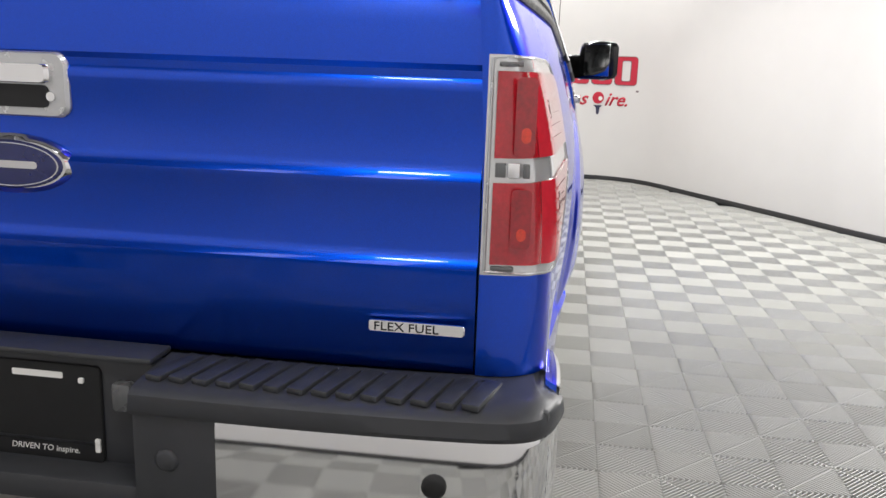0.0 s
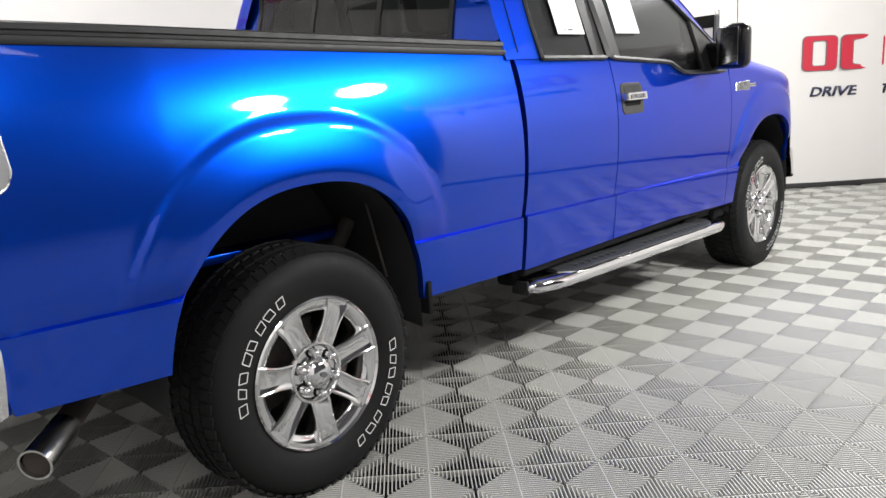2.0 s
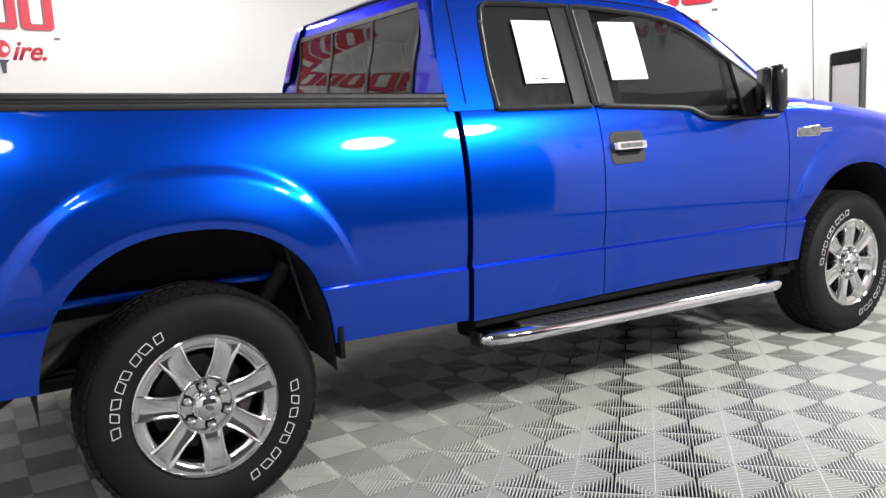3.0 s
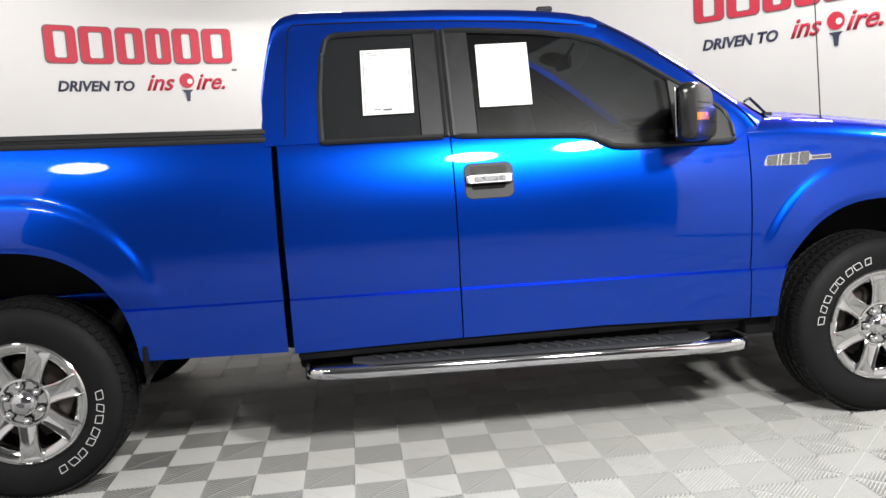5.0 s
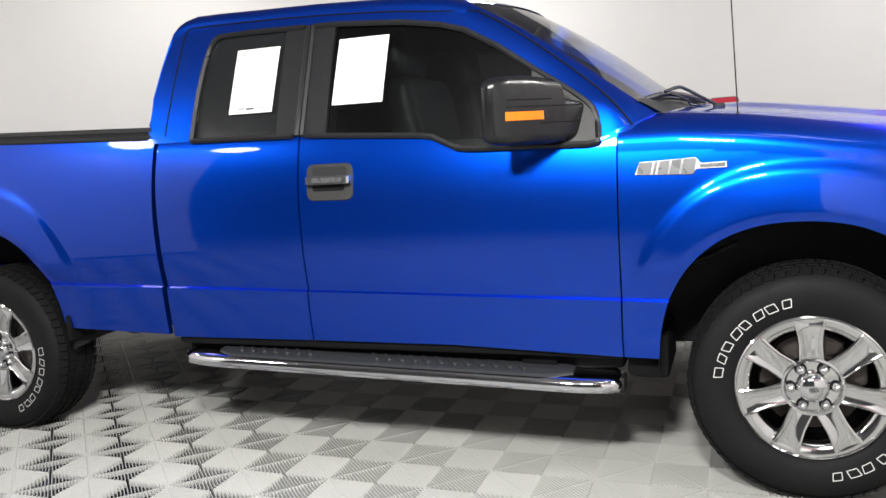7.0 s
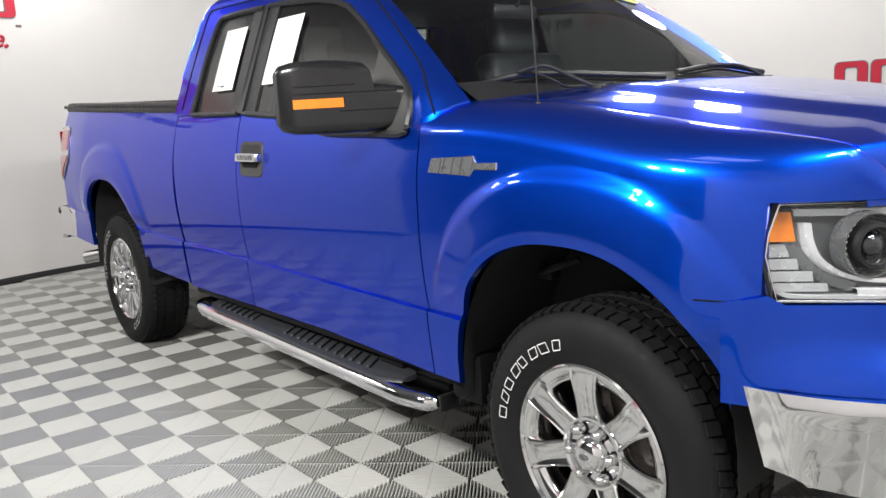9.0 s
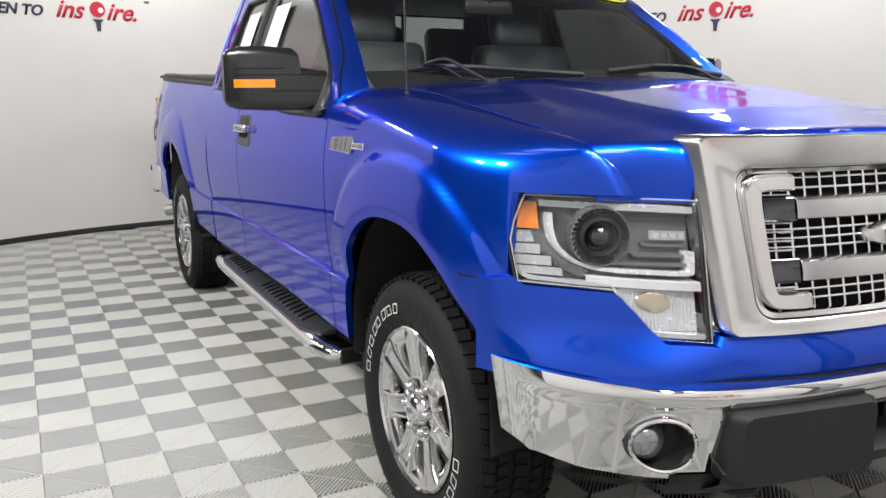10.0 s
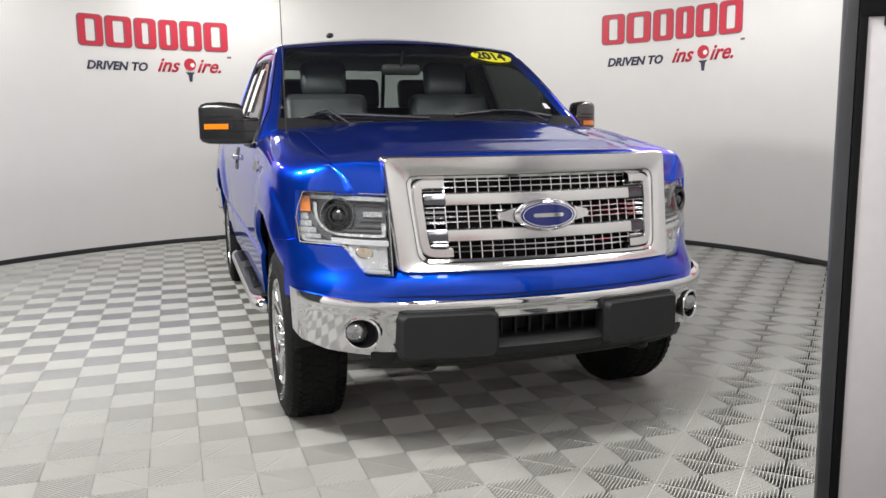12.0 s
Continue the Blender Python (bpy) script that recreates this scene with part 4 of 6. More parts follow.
# rear bumper
# added black block closes the hole and stands for the shaded gap
bm = bmesh.new()
box(bm, (-1.13, 0, 0.758), (0.16, 1.84, 0.02), 0.004)
part("bumper_filler", bm, DARK, truck, "black block standing for the shaded gap between tailgate and bumper")
plan = spline([(-0.938, 0.972), (-1.06, 0.984), (-1.17, 0.983), (-1.24, 0.965), (-1.28, 0.915), (-1.297, 0.80), (-1.308, 0.60), (-1.312, 0.42)], 6)
bump_prof = [(0.0, -0.010), (0.03, 0.0), (0.3, 0.001), (0.6, 0.001), (0.9, 0.001), (0.97, -0.001), (1.0, -0.008)]
rows = []
for x, y in plan:
    t = smooth01(-1.12, -1.24, x)
    lo = 0.575 + (0.54 - 0.575) * t
    hi = 0.728 + 0.048 * smooth01(-1.215, -1.15, x)
    q = 1 - 0.15 * smooth01(-0.985, -0.938, x) ** 2
    col = [Vector((x - o * t, -(y + o * (1 - t)), lo + (hi - lo) * k * q)) for k, o in bump_prof]
    rows.append(col)
bumper = part("rear_bumper", lip(sheet(rows), (0.03, 0.02, 0)), CHROME, truck, "chrome rear bumper with black step pads")
mirrored(bumper)
for s in (-1, 1):
    bm = bmesh.new()
    pl = [p for p in plan if p[0] < -1.13]
    prof = [(0.722, 0.004), (0.732, 0.010), (0.758, 0.006), (0.768, -0.008)]
    rows = []
    for x, y in pl:
        t = smooth01(-1.16, -1.26, x)
        q = 0.45 + 0.55 * smooth01(-1.13, -1.155, x)
        rows.append([Vector((x - o * t, s * (y + o * (1 - 0.8 * t) * q), 0.746 + (z - 0.746) * q)) for z, o in prof] + [Vector((x + 0.06 * t, s * (y - 0.01 - 0.05 * (1 - t)), 0.774)), Vector((x + 0.15 * t, s * (y - 0.02 - 0.12 * (1 - t)), 0.778))])
    rows.append([Vector((p.x, s * 0.27, p.z)) for p in rows[-1]])
    core = bmesh.new()
    box(core, (-1.15, s * 0.91, 0.742), (0.20, 0.12, 0.05), 0.01)
    part("pad_core", core, GREY, truck, "dark grey step pad core")
    pad = part("step_pad", sheet(rows, bm), GREY, truck, "ribbed dark grey bumper step pad")
    for i in range(14):
        bm = bmesh.new()
        box(bm, (-1.225, s * (0.31 + 0.042 * i), 0.776), (0.12, 0.031, 0.012), 0.003, m=Matrix.Rotation(s * 0.25, 4, "Z"))
        part("tread_rib", bm, GREY, pad)
bm = bmesh.new()
box(bm, (-1.20, 0, 0.655), (0.04, 0.56, 0.24), 0.006)
centre = part("bumper_centre", bm, GREY, truck, "dark grey bumper centre with plate recess")
for c_, s_, r_ in (((-1.268, -0.345, 0.645), (0.08, 0.16, 0.24), 0.012), ((-1.268, 0.345, 0.645), (0.08, 0.16, 0.24), 0.012), ((-1.245, 0, 0.55), (0.10, 0.54, 0.05), 0.01), ((-1.20, 0, 0.785), (0.08, 0.54, 0.012), 0.004)):
    bm = bmesh.new()
    box(bm, c_, s_, r_)
    part("centre_panel", bm, GREY, centre)
bm = slab(bmesh.new(), rounded(0.36, 0.19, 0.012, 4, 0.015, 0.668), at_back(-1.222), 0.006, 0.002)
plate = part("licence_plate", bm, BLACK, centre, "black dealer plate with white print bars")
for w_, h_, u_, v_, name in ((0.10, 0.012, -0.042, 0.741, "print_bar"), (0.010, 0.010, -0.129, 0.735, "bolt"), (0.010, 0.026, -0.155, 0.610, "bolt")):
    part(name, slab(bmesh.new(), rounded(w_, h_, 0.002, 2, u_, v_), at_back(-1.2285), 0.001 if name == "print_bar" else 0.004), PAPER, plate, "white " + name.replace("_", " "), smooth=False)
words("DRIVEN TO inspire.", 0.0165, 0.15, PAPER, plate, lambda x, y, w: Vector((-1.2287 - w, 0.022 - x, 0.590 + y)), 0.0008)
rows = [[Vector((-1.229, y, z)) for y in (-0.16, 0.19)] for z in (0.612, 0.615)]
part("plate_fold", lip(sheet(rows), (-0.004, 0, 0)), GREY, plate, smooth=False)
for y in (-0.215, 0.215):
    bm = bmesh.new()
    box(bm, (-1.235, y, 0.716), (0.03, 0.038, 0.055), 0.008)
    part("plate_lamp", bm, HEADGREY, centre, "small plate lamp")
for y in (-0.79, -0.33, 0.33, 0.79):
    bm = bmesh.new()
    lathe(bm, [(0.0, -0.006), (0.014, -0.006), (0.019, -0.003), (0.021, 0.0), (0.021, 0.02)], 16)
    bmesh.ops.transform(bm, matrix=Matrix.Translation((-1.303 - (0.006 if abs(y) < 0.4 else -0.0), y, 0.640)) @ Matrix.Rotation(radians(-90), 4, "Z"), verts=bm.verts[:])
    part("parking_sensor", bm, BLACK if abs(y) > 0.4 else GREY, bumper if abs(y) > 0.4 else centre, "black parking sensor")
mirrored(rear_door)
mirrored(front_door)
for ob in [o for o in truck.children if o.name.startswith("outside_mirror")]:
    mirrored(ob)
notice(1.447, 1.655, 1.722, 1.452, 0.03, rear_door, True)
notice(1.930, 2.150, 1.722, 1.458, 0.03, front_door, False)

# ---- front end: a plan curve round the nose ----
NOSE = spline([(4.075, 0.972), (4.125, 0.950), (4.19, 0.910), (4.265, 0.855), (4.35, 0.785), (4.43, 0.70), (4.495, 0.60), (4.555, 0.42), (4.59, 0.20), (4.60, 0.0)], 24)
NOSE_Y = [p[1] for p in NOSE][::-1]
NOSE_X = [p[0] for p in NOSE][::-1]


def nose(y, z, out=0.0):
    """A point on the truck's face; it leans back as it rises."""
    ay = abs(y)
    x = float(np.interp(ay, NOSE_Y, NOSE_X))
    return Vector((x - 0.20 * (z - 0.80) * smooth01(0.985, 0.86, ay) + out, y, z))


# painted strip between bumper, lamps and grille
def face_top(ay):
    return ramp(ay, [(0, 0.793), (0.59, 0.793), (0.60, 0.772), (0.70, 0.775), (0.715, 0.80), (0.762, 0.872), (0.775, 0.880), (0.905, 0.880), (0.925, 0.90), (0.968, 0.885)])


ys = [p[1] for p in NOSE[::3]]
ys = [-y for y in ys] + ys[::-1][1:]
fine = []
for a, b in zip(ys, ys[1:]):
    fine += [a, (a + b) / 2]
fine.append(ys[-1])
fine = sorted(set(fine) | {s * v for s in (-1, 1) for v in (0.59, 0.60, 0.70, 0.715, 0.74, 0.762, 0.775)})
rows = []
for y in fine:
    zt = face_top(abs(y))
    col = []
    for k in even(0, 1, 16):
        z = 0.655 + (zt - 0.655) * k
        bulge = 0.020 * math.sin(math.pi * min(1, (z - 0.655) / 0.15)) * smooth01(0.95, 0.8, abs(y))
        col.append(nose(y, z, bulge + 0.035 * smooth01(0.79, 0.68, z) * smooth01(0.55, 0.8, abs(y)) * smooth01(0.972, 0.90, abs(y))))
    col.append(nose(y, zt + 0.002, -0.03))
    rows.append(col)
part("front_fascia", sheet(rows), BLUE, truck, "blue strip above the front bumper")

# black sheet over the bumper shelf, stands for the shaded gap
rows = [[nose(y, z, o) for z, o in ((0.690, 0.012), (0.7035, 0.014), (0.7025, 0.032))] for y in fine if abs(y) < 0.93]
part("bumper_gap", sheet(rows), DARK, truck, "black sheet standing for the shaded gap above the front bumper")

bm = bmesh.new()
tube(bm, [(x, -(side(x, 0.884) + 0.0005), 0.884) for x in even(4.02, 4.145, 8)], 0.0022, 6)
mirrored(part("panel_seam", bm, DARK, wing, "thin dark panel seam"))

# headlamps
HL = [(0.893, 1.092), (0.915, 1.03), (0.922, 0.985), (0.913, 0.888), (0.770, 0.886), (0.710, 0.782), (0.606, 0.778), (0.606, 1.088)]


def hl_low(ay):
    return ramp(ay, [(0.606, 0.778), (0.708, 0.781), (0.768, 0.884), (0.905, 0.886), (0.921, 0.96)])


def hl_high(ay):
    return ramp(ay, [(0.606, 1.088), (0.893, 1.092), (0.905, 1.06), (0.921, 0.99)])


def lamp_face(y0, y1, lo, hi, out, n=18, m=8):
    rows = []
    for ay in even(y0, y1, n):
        a, b = lo(ay), hi(ay)
        rows.append([nose(-ay, z, out) for z in even(a, max(a + 1e-4, b), m)])
    return sheet(rows)


def build_headlamp():
    body = part("headlamp", lamp_face(0.607, 0.92, hl_low, hl_high, -0.055), HOUSING, truck, "clear headlamp with amber corner and dark bezel")
    # bright surround strips
    def strip(name, pts, w, out, material, label=""):
        bm = bmesh.new()
        tube(bm, [nose(-y, z, out) for y, z in pts], w, 8)
        part(name, bm, material, body, label)

    def ribbon(name, pts, w, out, material, label=""):
        pts = spline(pts, 5)
        rows = []
        for i, (y, z) in enumerate(pts):
            d = np.array(pts[min(i + 1, len(pts) - 1)]) - np.array(pts[max(i - 1, 0)])
            nn = np.array((-d[1], d[0])) / (np.linalg.norm(d) or 1)
            rows.append([nose(-(y + nn[0] * w * k), z + nn[1] * w * k, out + o) for k, o in ((-1, -0.03), (-1, 0.0), (-0.8, 0.004), (0.8, 0.004), (1, 0.0), (1, -0.03))])
        part(name, sheet(rows), material, body, label)

    ribbon("bezel_band", [(0.880, 1.074), (0.874, 1.03), (0.864, 0.985), (0.840, 0.938), (0.800, 0.914)], 0.011, -0.034, HEADGREY, "speckled grey bezel band")
    ribbon("bezel_bar", [(0.612, 1.066), (0.70, 1.069), (0.80, 1.071), (0.864, 1.072)], 0.009, -0.026, BEZEL, "pale upper bezel")
    ribbon("bezel_bar", [(0.850, 1.050), (0.850, 1.01), (0.842, 0.972), (0.815, 0.940), (0.775, 0.928), (0.70, 0.926), (0.632, 0.926), (0.624, 0.940), (0.622, 0.975)], 0.0048, -0.022, PALE, "bright inner bezel")
    ribbon("bezel_bar", [(0.806, 0.902), (0.74, 0.900), (0.612, 0.898)], 0.011, -0.020, PALE, "silver lower bezel")
    ribbon("bezel_edge", [(0.908, 0.925), (0.900, 0.903), (0.870, 0.895), (0.785, 0.893), (0.762, 0.880), (0.742, 0.845), (0.716, 0.800), (0.700, 0.791), (0.615, 0.788)], 0.006, -0.016, BEZEL, "pale lower lamp edge")
    for z, y1, o in ((1.045, 0.72, -0.050), (0.985, 0.70, -0.046), (0.962, 0.72, -0.040), (0.943, 0.76, -0.034)):
        ribbon("housing_step", [(0.622, z), (0.66, z), (y1, z)], 0.004, o, HOUSING)
    strip("rim", [(y, z) for y, z in HL + HL[:1]], 0.0028, -0.004, SATIN, "bright lamp edge")
    strip("seal", [(y, z) for y, z in HL + HL[:1]], 0.006, -0.014, BLACK, "black lamp seal")
    turn = Matrix.Translation(nose(-0.778, 1.003, -0.018)) @ Matrix.Rotation(radians(62), 4, "Z")
    for name, prof, material, label in (
            ("reflector_bowl", [(0.050, 0.012), (0.060, 0.002), (0.066, -0.012), (0.069, -0.012), (0.072, 0.03)], HEADGREY, "grey ribbed reflector bowl"),
            ("projector_ring", [(0.036, -0.016), (0.040, -0.024), (0.047, -0.022), (0.050, -0.010), (0.052, 0.02)], TRIM, "dark projector ring"),
            ("projector_lens", [(0.0, -0.024), (0.012, -0.022), (0.024, -0.014), (0.033, -0.002), (0.037, 0.010)], LENSDARK, "dark glass projector lens")):
        bm = bmesh.new()
        lathe(bm, prof, 32)
        bmesh.ops.transform(bm, matrix=turn, verts=bm.verts[:])
        part(name, bm, material, body, label)
    for k in range(-4, 5):
        a = radians(180 + 11 * k)
        bm = bmesh.new()
        tube(bm, [turn @ Vector((r_ * math.cos(a), y_, r_ * math.sin(a))) for r_, y_ in ((0.052, 0.008), (0.060, -0.001), (0.066, -0.014))], 0.0016, 5)
        part("bowl_rib", bm, BEZEL, body)
    lo = lambda v: (lambda ay: v)
    part("reflector", lamp_face(0.624, 0.690, lo(0.998), lo(1.019), -0.034, 4, 3), SATIN, body, "silver reflector")
    for i in range(4):
        part("reflector_cut", lamp_face(0.628 + 0.015 * i, 0.639 + 0.015 * i, lo(1.003), lo(1.014), -0.032, 2, 2), BEZEL, body)
    part("corner_marker", lamp_face(0.868, 0.909, lo(1.012), lambda ay: min(1.074, hl_high(ay) - 0.012), -0.020, 6, 6), AMBER, body, "amber corner marker")
    for i, (y0_, z0_, z1_) in enumerate(((0.874, 0.978, 1.006), (0.866, 0.952, 0.975), (0.852, 0.927, 0.949), (0.838, 0.906, 0.924))):
        part("side_reflector", lamp_face(y0_, 0.913, lo(z0_), lo(z1_), -0.030 + 0.003 * i, 6, 3), BEZEL, body, "clear stepped side reflector")
    part("turn_lamp", lamp_face(0.616, 0.75, lambda ay: max(0.796, hl_low(ay) + 0.010), lo(0.886), -0.034, 10, 6), PALE, body, "clear fluted turn lamp")
    for i in range(17):
        y_ = 0.624 + 0.0068 * i
        strip("lamp_flute", [(y_, max(0.800, hl_low(y_) + 0.014)), (y_, 0.882)], 0.0018, -0.033, PALE)
    bm = slab(bmesh.new(), oval(0.030, 0.022, -0.695, 0.860, 20), lambda u, v, w: nose(u, v, -0.032 + w), 0.006, 0.003)
    part("bulb", bm, TURN, body, "warm tinted bulb")
    cover = part("lens_cover", lamp_face(0.607, 0.92, hl_low, hl_high, 0.002), LENS, body, "clear lens cover")
    cover.visible_shadow = False
    return body


mirrored(build_headlamp())

# grille: chrome surround, two bars, wire mesh, C-shaped ends
def face_ring(pts_out, pts_in, o1, o2, name, material, parent, label=""):
    bm = bmesh.new()
    n = len(pts_out)
    rows = [[nose(y, z, -0.05) for y, z in pts_out], [nose(y, z, o1 - 0.008) for y, z in pts_out],
            [nose(0.94 * y + 0.06 * v, 0.94 * z + 0.06 * w, o1) for (y, z), (v, w) in zip(pts_out, pts_in)],
            [nose(0.1 * y + 0.9 * v, 0.1 * z + 0.9 * w, o2) for (y, z), (v, w) in zip(pts_out, pts_in)],
            [nose(v, w, o2 - 0.006) for v, w in pts_in], [nose(v, w, -0.06) for v, w in pts_in]]
    return part(name, sheet(rows, close=True), material, parent, label)


def quad_ring(top_w, bot_w, z_top, z_bot, r, n=6, seg=14):
    """A rounded trapezium, finely stepped so that it follows the curved face."""
    corners = [(-top_w, z_top), (top_w, z_top), (bot_w, z_bot), (-bot_w, z_bot)]
    out = []
    for i in range(4):
        p, q, s = (np.array(corners[(i + k) % 4]) for k in (-1, 0, 1))
        d1, d2 = (p - q) / np.linalg.norm(p - q), (s - q) / np.linalg.norm(s - q)
        a, b = q + d1 * r, q + d2 * r
        for k in range(n + 1):
            t = k / n
            out.append(tuple((1 - t) ** 2 * a + 2 * t * (1 - t) * q + t * t * b))
        e = s - d2 * r
        for k in range(1, seg):
            out.append(tuple(b + (e - b) * k / seg))
    return out


surround = face_ring(quad_ring(0.622, 0.590, 1.232, 0.797, 0.02), quad_ring(0.545, 0.515, 1.160, 0.828, 0.045), 0.030, 0.020, "grille", SATIN, truck, "satin silver grille with two bars and wire mesh")
face_ring(quad_ring(0.543, 0.513, 1.158, 0.830, 0.044), quad_ring(0.525, 0.495, 1.146, 0.842, 0.035), 0.012, 0.006, "inner_rim", CHROME, surround, "chrome inner rim")
bm = sheet([[nose(y, z, -0.075) for y in even(-0.55, 0.55, 20)] for z in even(0.82, 1.17, 6)])
part("grille_back", bm, DARK, surround, "black grille backing")
for z0, z1 in ((1.042, 1.092), (0.905, 0.955)):
    rows = []
    for y in even(-0.40, 0.40, 24):
        rows.append([nose(y, z0 + (z1 - z0) * k, o) for k, o in ((0, -0.04), (0, 0.004), (0.10, 0.013), (0.5, 0.015), (0.90, 0.013), (1, 0.004), (1, -0.04))])
    part("grille_bar", sheet(rows), SATIN, surround, "satin chrome grille bar")
for s in (-1, 1):
    rows = []
    path = [(0.405, 1.126), (0.45, 1.127), (0.490, 1.122), (0.502, 1.098), (0.497, 1.0), (0.488, 0.902), (0.474, 0.872), (0.44, 0.866), (0.385, 0.866)]
    path = spline(path, 4)
    for i, (y, z) in enumerate(path):
        d = np.array(path[min(i + 1, len(path) - 1)]) - np.array(path[max(i - 1, 0)])
        nn = np.array((-d[1], d[0])) / (np.linalg.norm(d) or 1)
        rows.append([nose(s * (y + nn[0] * w), z + nn[1] * w, o) for w, o in ((-0.019, -0.04), (-0.019, 0.010), (-0.014, 0.018), (0.014, 0.018), (0.019, 0.010), (0.019, -0.04))])
    part("grille_end", sheet(rows), SATIN, surround, "satin C-shaped grille end")
    # recessed bar ends: a dark reflection is put into the chrome's colour
    for z0, z1 in ((1.040, 1.094), (0.903, 0.957)):
        rows = [[nose(s * y, z0 + (z1 - z0) * k, o) for k, o in ((0, -0.03), (0, 0.002), (0.15, 0.010), (0.85, 0.010), (1, 0.002), (1, -0.03))] for y in even(0.395, 0.478, 4)]
        part("bar_end", sheet(rows), DARK_REFLECTION, surround, "chrome bar end with a dark reflection in its colour")
wires = []
for z in (1.112, 1.135, 0.980, 1.000, 1.020, 0.865, 0.885):
    w = 0.50 if z < 1.05 and z > 0.95 else 0.45
    wires.append([(y, z) for y in even(-w, w, 20)])
for i in range(21):
    y = -0.44 + 0.044 * i
    wires += [[(y, 1.092), (y, 1.155)], [(y, 0.955), (y, 1.042)], [(y, 0.835), (y, 0.905)]]
for i, pts in enumerate(wires):
    bm = bmesh.new()
    tube(bm, [nose(y, z, -0.012) for y, z in pts], 0.0027, 6)
    part("mesh_wire", bm, CHROME, surround)
for s in (-1, 1):
    for i in range(13):
        bm = bmesh.new()
        tube(bm, [nose(s * y, 0.872 + 0.0205 * i, -0.004) for y in (0.40, 0.44, 0.488)], 0.0028, 6)
        part("mesh_wire", bm, CHROME, surround)
bm = slab(bmesh.new(), [(-0.20, 0.998), (-0.195, 1.012), (-0.14, 1.026), (0.0, 1.040), (0.14, 1.026), (0.195, 1.012), (0.20, 0.998), (0.195, 0.984), (0.14, 0.970), (0.0, 0.956), (-0.14, 0.970), (-0.195, 0.984)], lambda u, v, w: nose(u, v, -0.02 + w), 0.032, 0.008)
part("emblem_base", bm, SATIN, surround, "satin emblem mount")
emblem(lambda u, v, w: nose(u, 0.998 + v, 0.018 + w), surround, 0.135, 0.062, "chrome oval emblem with a navy field")

# front bumper
BUMP = spline([(4.125, 0.957), (4.21, 0.944), (4.315, 0.902), (4.415, 0.826), (4.50, 0.72), (4.562, 0.58), (4.605, 0.38), (4.625, 0.18), (4.63, 0.0)], 40)


def bump_pt(y, z, out=0.0):
    ay = abs(y)
    x = float(np.interp(ay, [p[1] for p in BUMP][::-1], [p[0] for p in BUMP][::-1]))
    return Vector((x + out, y, z))


FOG = (0.735, 0.562, 0.060, 0.060)


def bump_low(ay):
    return ramp(ay, [(0, 0.610), (0.605, 0.610), (0.608, 0.462), (0.85, 0.478), (0.93, 0.50), (0.957, 0.53)])


ys = sorted({p[1] for p in BUMP[::4]} | set(even(0.60, 0.82, 26)) | {0.605, 0.608} | set(even(0, 0.6, 14)))
for upper in (1, 0):
    rows = []
    for y in [-v for v in ys[::-1]] + ys[1:]:
        ay = abs(y)
        hi = 0.688 + 0.012 * smooth01(0.7, 0.95, ay)
        lo = bump_low(ay)
        d = (ay - FOG[0]) / FOG[2]
        hole = math.sqrt(1 - d * d) * FOG[3] if abs(d) < 1 else 0.0
        if upper:
            a, b = max(lo, FOG[1] + hole), hi
        else:
            a, b = lo, max(lo, FOG[1] - hole)
            if lo > FOG[1] - 0.001:
                b = lo
            if abs(d) >= 1 and lo < FOG[1]:
                b = FOG[1]
        col = []
        for k in even(0, 1, 10):
            z = a + (b - a) * k
            o = -0.30 * max(0.0, 0.66 - z) ** 1.25 + 0.010 * smooth01(0.64, 0.66, z) - 0.015 * smooth01(0.675, 0.70, z)
            col.append(bump_pt(y, z, o * smooth01(0.957, 0.90, ay) + 0.30 * (0.69 - z) * smooth01(0.915, 0.957, ay)))
        if upper:
            col.append(bump_pt(y, hi, -0.04))
        rows.append(col)
    if upper:
        bumper_f = part("front_bumper", sheet(rows), CHROME, truck, "chrome front bumper with black guards")
    else:
        half = len(rows) // 2
        for piece in (rows[:half], rows[half + 1:]):
            part("bumper_skin", sheet(piece), CHROME, bumper_f, "chrome lower half")
